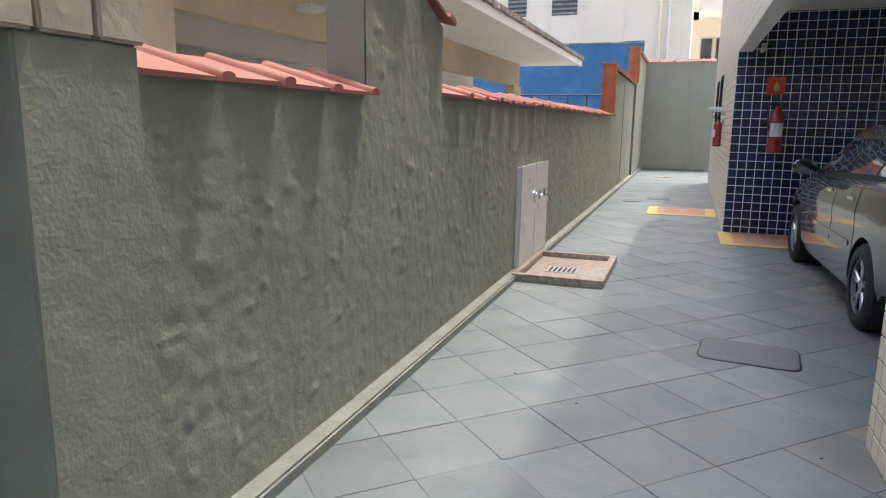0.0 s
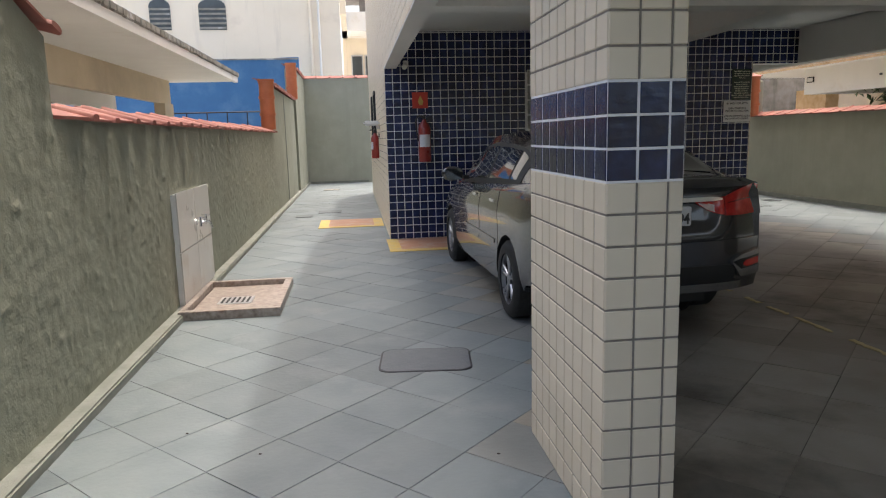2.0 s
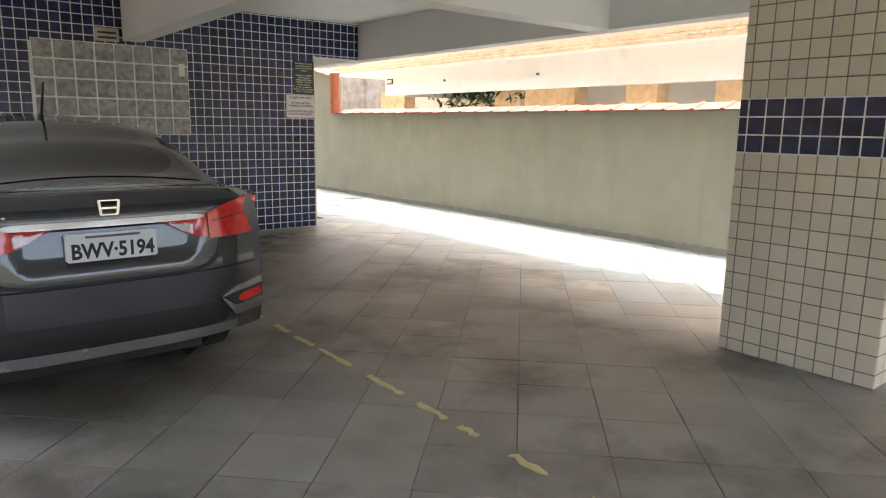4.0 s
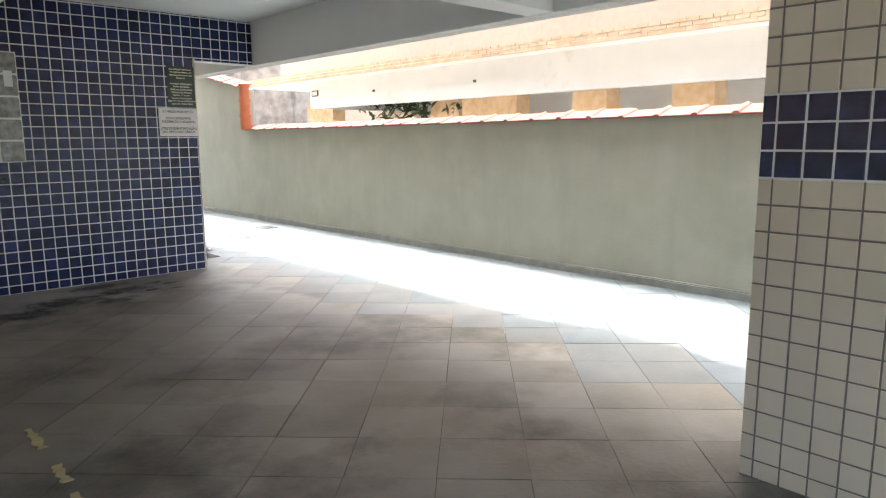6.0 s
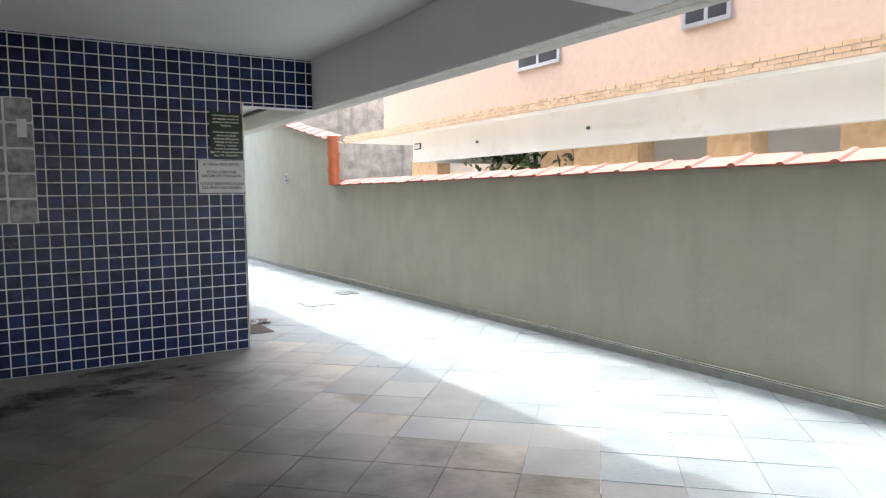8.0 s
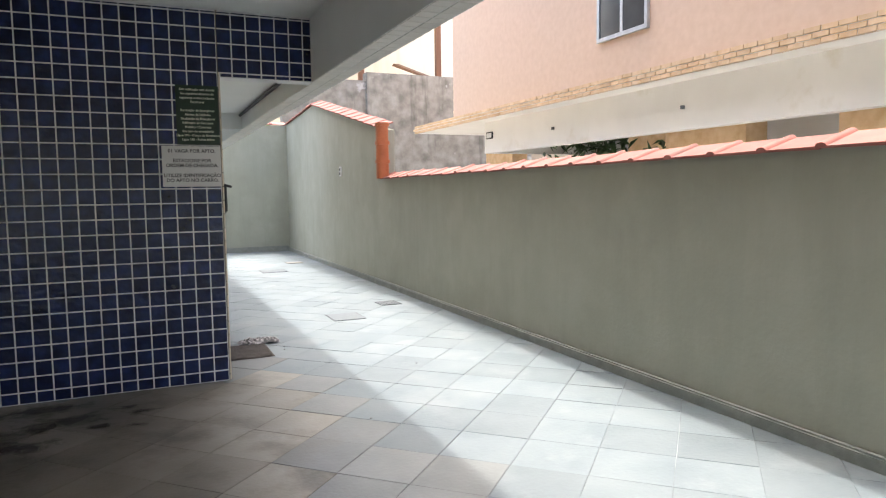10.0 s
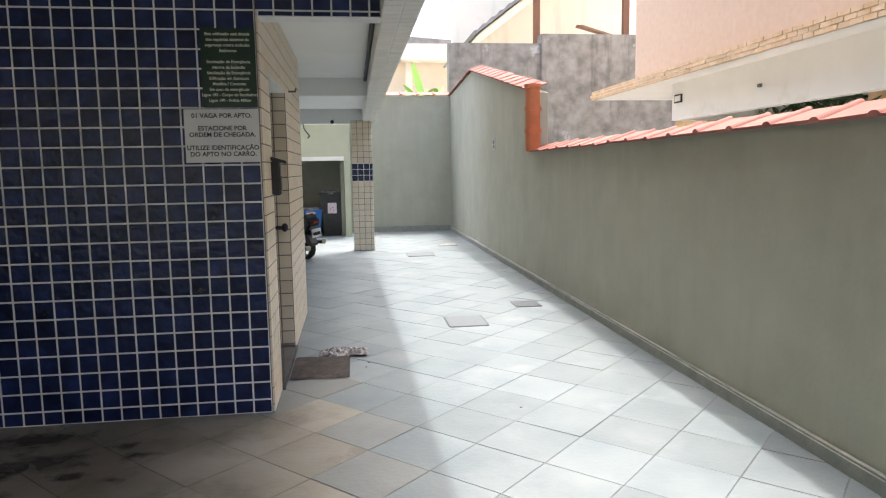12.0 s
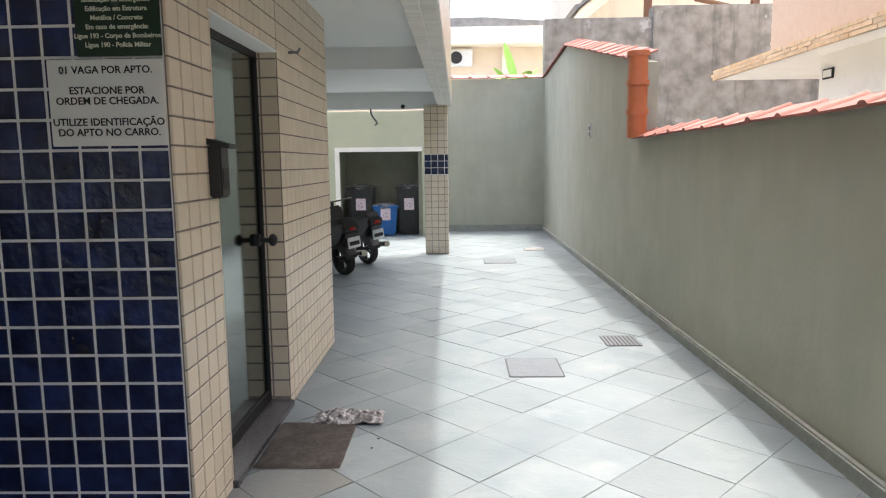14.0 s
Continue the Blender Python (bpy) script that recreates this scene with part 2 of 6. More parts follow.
PINK_BRICK = material("pinkish_buff_brick", [(0.73, 0.525, 0.34), (0.80, 0.615, 0.425)], 5, 0.85, bump=0.3, bump_scale=50, vary=0.12)
MORTAR = material("buff_mortar", [(0.66, 0.48, 0.35), (0.71, 0.53, 0.40)], 10, 0.95)
FIBRE = material("fibre_cement_roof", [(0.20, 0.185, 0.17), (0.32, 0.30, 0.28)], 4, 0.9, bump=0.2)
ALU = material("aluminium_window", [(0.5, 0.5, 0.5), (0.6, 0.6, 0.6)], 12, 0.35, metal=0.7)
PANE = material("dark_window_glass", [(0.03, 0.035, 0.04), (0.06, 0.07, 0.075)], 1.5, 0.06, coat=0.5)
BANANA = material("banana_leaf", [(0.16, 0.34, 0.04), (0.26, 0.46, 0.07)], 6, 0.5, bump=0.3, bump_scale=60, stretch=(1, 1, 0.3))
FOLIAGE = material("dark_shrub_leaf", [(0.03, 0.06, 0.018), (0.06, 0.12, 0.035)], 8, 0.5)
SOFFIT_TILE = material("pale_soffit_tile", [(0.70, 0.68, 0.63), (0.75, 0.73, 0.68)], 3, 0.7, vary=0.04)
WHITE_PLASTIC = material("white_plastic", [(0.66, 0.66, 0.64), (0.74, 0.74, 0.72)], 6, 0.4)


# ---- mesh helpers ----
def box(bm, x0, y0, z0, x1, y1, z1, bevel=0.0):
    r = bmesh.ops.create_cube(bm, size=1.0)
    vs = r["verts"]
    for v in vs:
        v.co = Vector((x0 + (v.co.x + 0.5) * (x1 - x0), y0 + (v.co.y + 0.5) * (y1 - y0), z0 + (v.co.z + 0.5) * (z1 - z0)))
    if bevel:
        es = list({e for v in vs for e in v.link_edges})
        bmesh.ops.bevel(bm, geom=es, offset=bevel, segments=2, affect="EDGES")
    return vs


def tube(bm, p, q, r0, r1=None, seg=12):
    p, q = Vector(p), Vector(q)
    d = q - p
    m = Matrix.Translation((p + q) / 2) @ d.to_track_quat("Z", "Y").to_matrix().to_4x4()
    return bmesh.ops.create_cone(bm, cap_ends=True, segments=seg, radius1=r0, radius2=r0 if r1 is None else r1, depth=d.length, matrix=m)["verts"]


def ball(bm, c, r, s=(1, 1, 1), seg=14):
    return bmesh.ops.create_uvsphere(bm, u_segments=seg, v_segments=max(6, seg // 2), radius=r, matrix=Matrix.Translation(c) @ Matrix.Diagonal((*s, 1)))["verts"]


def prism(bm, profile, axis, a, b):
    """Pushes a closed profile of (u, v) along an axis from a to b: x: (y, z), y: (x, z), z: (x, y)."""
    def at(u, v, w):
        return {"x": (w, u, v), "y": (u, w, v), "z": (u, v, w)}[axis]
    lo = [bm.verts.new(at(u, v, a)) for u, v in profile]
    hi = [bm.verts.new(at(u, v, b)) for u, v in profile]
    k = len(profile)
    fs = [bm.faces.new(lo), bm.faces.new(hi)]
    for i in range(k):
        fs.append(bm.faces.new((lo[i], lo[(i + 1) % k], hi[(i + 1) % k], hi[i])))
    bmesh.ops.recalc_face_normals(bm, faces=fs)
    return lo + hi


def mesh_of(name, bm, mats, smooth=False):
    me = bpy.data.meshes.new(name)
    bm.normal_update()
    bm.to_mesh(me)
    bm.free()
    for m in (mats if isinstance(mats, (list, tuple)) else [mats]):
        me.materials.append(m)
    if smooth:
        me.shade_smooth()
        me.set_sharp_from_angle(angle=radians(smooth if smooth is not True else 40))
    return me


def thing(name, bm, mats, label, category, group="", kind="", smooth=False):
    ob = new(name, mesh_of(name, bm, mats, smooth) if bm else None)
    return tagged(ob, label, category, group, kind)


def part(name, bm, mats, parent, label="", smooth=False):
    ob = new(name, mesh_of(name, bm, mats, smooth))
    ob.parent = parent
    return tagged(ob, label)


def B(*boxes, bevel=0.0):
    bm = bmesh.new()
    for b in boxes:
        box(bm, *b, bevel=bevel)
    return bm


def structure(name, bm, mats, label, category, smooth=False):
    return thing(name, bm, mats, label, category, kind="structure", smooth=smooth)


# ---- setting ----
LX, RX = -1.61, 8.78          # faces of the two side walls
HX0, HX1, HY0, HY1 = 0.42, 5.90, 9.74, 12.72   # entrance hall block
# BY0 extends the block unseen to the south, to keep daylight off the bays
CEIL, SOFFIT, TOP, BY0, BY1 = 2.90, 2.39, 8.9, -2.6, 18.4
T = 0.107                    # tile pitch on walls and columns

# kept pale so the hidden ground bounces light up under the neighbours' slabs
ground = structure("ground", B((-400, -400, -0.30, 400, 400, -0.06)), PALE_CEMENT, "pale cement ground under and around the lot", "ground")
floor = structure("floor", B((LX - 0.02, -6.0, -0.06, RX + 0.02, 23.0, -0.0040)), GROUT, "grey grout bed of the slate paving", "floor")

structure("floor_bay", B((0.95, -6.0, -0.04, 6.4, HY0 + 0.3, -0.0034)), BAY_GROUT, "dark brown grout bed under the parking bays", "floor")

# left boundary wall, section by section along the alley
wall_left = structure("wall_west", B(
    (LX - 0.2, 1.28, -0.05, LX, 2.84, 1.575), (LX - 0.2, 3.92, -0.05, LX, 13.85, 1.614),
    (LX - 0.2, 13.85, -0.05, LX, 19.3, 2.5), (LX - 0.2, 19.3, -0.05, LX + 0.06, 23.2, 3.36), (LX - 0.2, -6.0, -0.05, LX - 0.12, -0.7, 2.2)),
    GREEN, "olive-green roughly plastered boundary wall", "wall")
bm = bmesh.new()
prism(bm, [(2.84, -0.05), (3.92, -0.05), (3.92, 2.02), (3.38, 2.26), (2.84, 2.02)], "x", LX - 0.2, LX + 0.004)
gable_left = part("raised_section", bm, GREEN, wall_left, "raised pointed section of green plaster wall")
part("pier", B((LX - 0.25, 0.95, -0.05, LX + 0.06, 1.33, 1.63), bevel=0.008), GREEN, wall_left)
wall_right = structure("wall_east", B((RX, -6.0, -0.05, RX + 0.2, 14.3, 1.706)), GREEN_SMOOTH, "smooth olive-green plastered boundary wall", "wall")
bm = bmesh.new()
prism(bm, [(14.3, -0.05), (22.1, -0.05), (22.1, 3.22), (18.9, 3.38), (14.3, 2.46)], "x", RX, RX + 0.2)
part("raised_section", bm, GREEN_SMOOTH, wall_right, "raised gabled section of green plaster wall")
structure("wall_north_1", B((LX - 0.2, 22.9, -0.05, HX0 + 0.2, 23.1, 3.38)), GREEN_SMOOTH, "green plastered wall closing the alley", "wall")
structure("wall_north_2", B((6.35, 21.9, -0.05, RX, 22.1, 3.22)), GREEN_SMOOTH, "green plastered wall closing the yard", "wall")
structure("wall_south", B((LX - 0.2, -6.2, -0.05, RX + 0.2, -6.0, 2.2)), GREEN_SMOOTH, "plain green front wall", "wall")

# dark framed sheet that stands in for the shaded recess beside the near pier
gate = thing("metal_gate", None, None, "dark framed sheet standing in for the shaded recess beside the green pier", "gate")
part("panel", B((LX - 0.19, -0.68, 0.05, LX - 0.17, 0.94, 2.15)), DARK_METAL, gate)
for y in (-0.68, 0.10, 0.88):
    part("stile", B((LX - 0.20, y, 0.03, LX - 0.14, y + 0.06, 2.18), bevel=0.004), DARK_METAL, gate)
for z in (0.03, 1.05, 2.12):
    part("rail", B((LX - 0.198, -0.62, z, LX - 0.142, 0.88, z + 0.06), bevel=0.004), DARK_METAL, gate)
part("foot", B((LX - 0.195, -0.68, -0.06, LX - 0.145, 0.94, 0.03)), DARK_METAL, gate)

# hand-thrown plaster on the alley face: lumps and hollows
def plaster_skin(name, ya, yb, top, step, parent):
    ny, nz = int((yb - ya) / step), int(1.6 / step)
    vs, fs = [], []
    for i in range(ny + 1):
        y = ya + (yb - ya) * i / ny
        for j in range(nz + 1):
            z = top(y) * j / nz
            d = 0.0022 * noise.noise((y * 3.5, z * 3.5, 1.0)) + 0.0048 * noise.noise((y * 11, z * 11, 5.0)) * (0.45 + noise.noise((y * 1.7, z * 1.7, 8.0)) ** 2 * 1.5) + 0.0019 * noise.noise((y * 27, z * 27, 9.0)) + 0.016 * max(0.0, noise.noise((y * 13, z * 14, 14.0)) - 0.30)
            d = d if d > -0.002 else d * 1.4
            vs.append((LX + 0.012 + d, y, z))
    for i in range(ny):
        for j in range(nz):
            k = i * (nz + 1) + j
            fs.append((k, k + nz + 1, k + nz + 2, k + 1))
    me = bpy.data.meshes.new(name)
    me.from_pydata(vs, [], fs)
    me.materials.append(GREEN)
    me.shade_smooth()
    ob = new(name, me)
    ob.parent = parent
    return ob
plaster_skin("plaster_face", 1.33, 2.84, lambda y: 1.575, 0.014, wall_left)
plaster_skin("plaster_face", 2.84, 3.92, lambda y: 2.01 + 0.235 * (1 - abs(y - 3.38) / 0.54), 0.014, wall_left)
plaster_skin("plaster_face", 3.92, 13.84, lambda y: 1.61, 0.018, wall_left)

# entrance hall block and the storeys above
structure("wall_hall_south", B((HX0 + 0.004, HY0 + 0.004, -0.05, HX1 - 0.019, HY0 + 0.16, CEIL), (HX1 - 0.004, HY0 + 0.004, SOFFIT, 6.62, HY0 + 0.16, CEIL)), WHITE_GROUT, "white-grouted wall behind cobalt tiles", "wall")
structure("wall_hall_west", B((HX0 + 0.004, HY0 + 0.16, -0.05, HX0 + 0.2, BY1, CEIL)), CREAM_GROUT, "dark-grouted wall behind cream tiles", "wall")
DY0, DY1, DTOP = 10.17, 11.25, 2.13
structure("wall_hall_east", B((HX1 - 0.019, HY0 + 0.006, -0.05, HX1 - 0.004, HY0 + 0.16, CEIL - 0.002), (HX1 - 0.2, HY0 + 0.16, -0.05, HX1 - 0.004, DY0, CEIL), (HX1 - 0.2, DY1, -0.05, HX1 - 0.004, HY1, CEIL), (HX1 - 0.2, DY0, DTOP, HX1 - 0.004, DY1, CEIL)), CREAM_GROUT, "dark-grouted entrance wall behind cream tiles", "wall")
structure("wall_hall_north", B((HX0 + 0.2, HY1 - 0.15, -0.05, HX1 - 0.2, HY1, CEIL)), WHITE, "plain back wall of the entrance hall", "wall")
structure("ceiling", B((HX0 + 0.15, BY0, CEIL, 6.62, BY1 - 0.2, CEIL + 0.15)), CEILING, "white painted car-park ceiling", "ceiling")
structure("ceiling_passage", B((HX1 + 0.002, HY0 + 0.162, 2.60, 6.62, HY1, 2.65), (HX0 + 0.2, HY1, 2.60, 6.62, BY1 - 0.2, 2.65)), CEILING, "lower white painted ceiling over the passage", "ceiling")
# roof steps and balcony outline are unseen, set to cast the floor's shadow edges
building = structure("storeys_above", B((HX0 + 0.004, BY0, CEIL + 0.15, 6.838, BY1, 7.4), (HX0 + 0.004, BY0, 7.4, 6.838, 12.3, TOP)), CREAM_GROUT, "cream-tiled storeys of the apartment block", "building")
bm = bmesh.new()
prism(bm, [(6.838, BY0), (7.65 - 0.0165 * BY0, BY0), (7.557, 5.6), (7.68, 5.6), (7.65, 6.75), (7.539, 6.75), (7.65 - 0.0165 * BY1, BY1), (6.838, BY1)], "z", 5.1, 6.1)
part("balcony_run", bm, CREAM_GROUT, building, "unseen projecting run above the yard, outlined to cast its shadow edge")
# beams under the slab
for nm, b in (("beam_west", (HX0 + 0.004, BY0, SOFFIT, HX0 + 0.17, HY0 + 0.004, CEIL + 0.15)), ("beam_east", (6.62, BY0, SOFFIT, 6.838, BY1, CEIL + 0.15)),
              ("beam_cross", (HX0 + 0.17, 5.2, SOFFIT, 6.62, 5.45, CEIL)), ("beam_north", (HX0 + 0.2, BY1 - 0.2, SOFFIT - 0.05, 6.62, BY1, CEIL + 0.15)),
              ("beam_mid", (HX0 + 0.2, 14.0, SOFFIT, 6.62, 14.15, 2.60))):
    structure(nm, B(b), CEILING, "white painted concrete beam", "beam")
structure("beam_long", B((3.40, 5.45, SOFFIT, 3.62, HY0 + 0.004, CEIL)), CEILING, "white painted concrete beam", "beam")
structure("wall_bin_room", B((3.0, 20.85, -0.05, 4.55, 21.0, 2.5), (4.55, 20.85, 1.71, 6.22, 21.0, 2.5), (6.22, 20.85, -0.05, 6.35, 22.0, 2.5), (3.0, 22.0, -0.05, 6.35, 22.1, 2.5), (3.0, 21.0, 2.3, 6.22, 22.0, 2.497)), GREEN_PALE, "pale green wall with a bin recess", "wall")
# inner faces of the recess take a darker green than the wall
structure("recess_lining", B((4.45, 21.9, 0.0, 6.21, 21.99, 2.29), (6.13, 21.01, 0.0, 6.21, 21.9, 2.29), (4.45, 21.01, 0.0, 4.53, 21.9, 2.29)), GREEN, "lining of the bin recess, a darker green than its wall", "wall lining")
structure("recess_frame", B((4.47, 20.83, 0.0, 4.56, 20.85, 1.80), (4.56, 20.83, 1.71, 6.22, 20.85, 1.80)), WHITE, "white painted edging of the bin recess", "trim")
# ---- neighbouring houses ----
def house(name, label):
    return thing(name, None, None, label, "house")

# west neighbour: porch under a projecting white slab
hw = house("porch_house", "cream house with a white projecting roof slab over its porch")
part("roof_slab", B((-9.0, -3.0, 3.0, -3.1, 18.9, 3.12)), WHITE, hw)
bm = B((-3.1, -3.0, 2.98, -3.0, 19.0, 3.20))
part("fascia", bm, WHITE, hw)
for i in range(88):
    y = -2.9 + i * 0.25
    part("roof_edge_tile", B((-3.25, y, 3.12 + 0.004 * (i % 3), -2.97, y + 0.235, 3.24 + 0.004 * (i % 2)), bevel=0.02), CONCRETE, hw)
part("upper_wall", B((-4.75, 3.6, 2.42, -4.6, 18.4, 3.0)), BEIGE, hw)
part("post", B((-4.8, 17.6, 0, -4.55, 18.4, 2.42)), BEIGE, hw)
part("beam", B((-6.0, -3.0, 2.3, -5.8, 18.0, 3.0)), WHITE, hw)
part("beam", B((-9.0, 4.2, 2.5, -4.9, 4.4, 3.0)), WHITE, hw)
part("back_wall", B((-9.2, -3.0, 0, -9.0, 18.9, 3.0)), WHITE, hw)
part("end_wall", B((-9.0, -3.2, 0, -3.0, -3.0, 3.0)), BEIGE, hw)
part("post", B((-3.7, 3.05, 0, -3.5, 3.74, 3.0)), BEIGE, hw)
part("pillar", B((-2.14, 3.5, 0, -2.1, 4.3, 2.9)), WHITE, hw, "white square pillar")
lamp = thing("porch_lamp", None, None, "round white porch ceiling lamp", "lamp")
bm = bmesh.new()
tube(bm, (-4.0, 6.4, 2.62), (-4.0, 6.4, 3.0), 0.02)
ball(bm, (-4.0, 6.4, 2.6), 0.16, (1, 1, 0.3))
part("globe", bm, WHITE_PLASTIC, lamp, smooth=True)

hb = house("blue_house", "low house with a bright blue painted wall")
bm = bmesh.new()
random.seed(2)
top = [(-1.75 - i * 0.6, 4.15 + 0.05 * random.random() - 0.012 * i) for i in range(18)]
prism(bm, [(-1.75, 0)] + top + [(-12.0, 0)], "y", 24.0, 24.3)
part("wall", bm, BLUE_WALL, hb)
part("coping", B((-12.0, 23.97, 4.12, -1.75, 24.33, 4.16)), CONCRETE, hb)
rail = thing("railing", None, None, "thin black iron railing above the neighbour's wall", "railing")
bm = bmesh.new()
for z in (1.75, 2.28):
    tube(bm, (-6.5, 20.5, z), (-1.9, 20.5, z), 0.02, seg=6)
part("rails", bm, DARK_METAL, rail)
for i in range(9):
    bm = bmesh.new()
    tube(bm, (-6.4 + i * 0.56, 20.5, 0), (-6.4 + i * 0.56, 20.5, 2.3), 0.018, seg=6)
    part("post", bm, DARK_METAL, rail)

def louvre(parent, x, z, w, h, y, arched):
    fr = part("vent", B((x - w / 2, y - 0.02, z, x + w / 2, y + 0.02, z + h)), PANE, parent, "louvred vent")
    n = 5
    for i in range(n):
        part("slat", B((x - w / 2, y - 0.06, z + h * (i + 0.2) / n, x + w / 2, y - 0.02, z + h * (i + 0.6) / n)), CONCRETE, fr)
    bm = bmesh.new()
    k = 8
    rise = 0.28 if arched else 0.05
    arc = [(x - w / 2 * math.cos(math.pi * i / k), z + h + rise * math.sin(math.pi * i / k)) for i in range(k + 1)]
    prism(bm, arc + [(x + w / 2, z + h - 0.02), (x - w / 2, z + h - 0.02)], "y", y - 0.05, y + 0.01)
    part("head", bm, PANE, fr)

hc = house("cream_block", "tall cream rendered block with arched louvred vents")
part("wall", B((-20.0, 29.0, 0, -0.35, 29.6, 14.0)), CREAM_WALL, hc)
louvre(hc, -5.35, 5.85, 1.05, 0.9, 29.0, True)
louvre(hc, -7.35, 5.85, 0.8, 0.9, 29.0, True)
louvre(hc, -10.0, 5.85, 1.05, 0.9, 29.0, True)
bm = bmesh.new()
tube(bm, (-1.55, 28.93, 0), (-1.55, 28.93, 14), 0.07, seg=10)
part("downpipe", bm, CREAM_WALL, hc)
bm = bmesh.new()
tube(bm, (-1.2, 28.93, 0), (-1.2, 28.93, 14), 0.05, seg=10)
part("downpipe", bm, WHITE, hc)

hd = house("balcony_block", "cream block with a balcony and aluminium windows")
part("wall", B((-0.35, 37.0, 0, 1.9, 38.0, 6.9)), CREAM_WALL, hd)
part("balcony_slab", B((-0.35, 34.5, 6.6, 1.6, 37.0, 6.85)), WHITE, hd)
part("balcony_side", B((-0.35, 30.0, 6.6, -0.1, 37.0, 9.6)), CREAM_WALL, hd)
part("parapet", B((-0.1, 34.5, 6.85, 1.6, 34.65, 7.5)), WHITE, hd)
part("roof", B((-0.6, 36.0, 8.6, 1.9, 39.0, 8.9), (0.6, 36.9, 6.9, 1.9, 38.0, 8.6)), FIBRE, hd)
for x in (0.05, 0.75):
    w = part("window", B((x, 36.94, 4.45, x + 0.62, 37.0, 5.75)), ALU, hd)
    part("pane", B((x + 0.06, 36.92, 4.52, x + 0.56, 36.95, 5.68)), PANE, w)

# east neighbour: buff-brick house on posts
he = house("brick_house", "buff brick house with a brick-edged white slab on posts")
EX = 11.9
part("slab", B((EX + 0.014, -6.0, 2.99, 17.0, 20.7, 3.17)), WHITE, he)
part("white_beam", B((EX + 0.45, -6.0, 2.315, EX + 0.65, 17.7, 2.99)), WHITE, he)
part("white_beam", B((EX + 0.65, 17.5, 2.315, 17.0, 17.7, 2.99)), WHITE, he)
part("backing", B((EX + 0.018, -6.0, 3.17, EX + 0.4, 18.4, 9.5), (EX + 0.4, 18.1, 3.17, 17.0, 18.4, 9.5)), MORTAR, he)
part("ceiling_slab", B((EX + 0.65, -6.0, 2.75, 17.0, 17.5, 2.85)), WHITE, he)
part("back_wall", B((16.8, 12.3, 0, 17.0, 23.0, 2.75)), BEIGE, he)
part("back_wall", B((14.4, -6.0, 0, 14.6, 12.1, 2.75)), WHITE, he)
part("inner_beam", B((EX + 1.6, -6.0, 2.52, EX + 1.8, 9.6, 2.75)), WHITE, he)
for x, y, w in ((1.3, 18.6, 1.3), (2.0, 14.2, 1.0), (0.9, 11.7, 1.52), (0.9, 9.24, 0.72), (0.9, 7.3, 0.7), (0.9, 3.2, 0.9)):
    part("post", B((EX + x, y - w / 2, 0, EX + x + 0.4, y + w / 2, 2.75 if y < 17.5 else 2.5)), BRICK, he, "buff brick post")
part("low_wall", B((9.6, 14.5, 0, 9.8, 21.4, 1.72)), BEIGE, he)
bx = part("lamp_box", B((EX + 0.425, 17.30, 2.62, EX + 0.45, 17.58, 2.77), bevel=0.004), TRIM_BLACK, he)
part("lamp_face", B((EX + 0.418, 17.33, 2.645, EX + 0.43, 17.55, 2.745)), WHITE_PLASTIC, bx)
for y in (14.9, 11.6):
    part("bracket", B((EX + 0.41, y, 2.60, EX + 0.45, y + 0.05, 2.65)), STEEL, he)
for ya, yb in ((11.85, 13.0), (8.6, 9.36)):
    w = part("window", B((EX - 0.03, ya, 3.74, EX + 0.1, yb, 3.80), (EX - 0.03, ya, 4.90, EX + 0.1, yb, 4.96), (EX - 0.03, ya, 3.80, EX + 0.1, ya + 0.06, 4.90), (EX - 0.03, yb - 0.06, 3.80, EX + 0.1, yb, 4.90), (EX - 0.02, (ya + yb) / 2 - 0.03, 3.80, EX + 0.1, (ya + yb) / 2 + 0.03, 4.90)), ALU, he)
    part("pane", B((EX - 0.012, ya + 0.06, 3.80, EX - 0.006, yb - 0.06, 4.90)), PANE, w)

hf = house("concrete_outbuilding", "weathered bare concrete outbuilding under a corrugated roof")
part("wall", B((8.95, 23.3, 0, 11.4, 23.6, 4.72)), CONCRETE, hf)
part("wall", B((11.4, 23.2, 0, 17.0, 23.6, 4.95)), CONCRETE, hf)
prof = [(9.7 + i * 0.06, 5.10 + i * 0.045 + 0.03 * math.sin(i * math.pi / 2)) for i in range(140)]
bm = bmesh.new()
prism(bm, prof + [(18.04, 11.25), (9.76, 5.05)], "y", 24.0, 30.0)
part("corrugated_roof", bm, FIBRE, hf)
bm = bmesh.new()
prism(bm, [(9.9, 5.12), (18.0, 11.17), (18.0, 11.12), (9.9, 5.07)], "y", 24.2, 29.8)
part("roof_soffit", bm, CREAM_WALL, hf)
part("roof_back_wall", B((9.9, 29.0, 4.7, 18.0, 29.2, 11.1)), CREAM_WALL, hf)
for x in (11.45, 14.0):
    part("roof_post", B((x, 24.1, 4.7, x + 0.16, 24.26, 5.15 + (x - 9.7) * 0.75)), WOOD, hf, "varnished timber post")
bm = bmesh.new()
prism(bm, [(23.9, 4.95), (24.1, 4.95), (28, 6.1), (27.8, 6.15)], "x", 13.9, 14.1)
part("brace", bm, WOOD, hf)

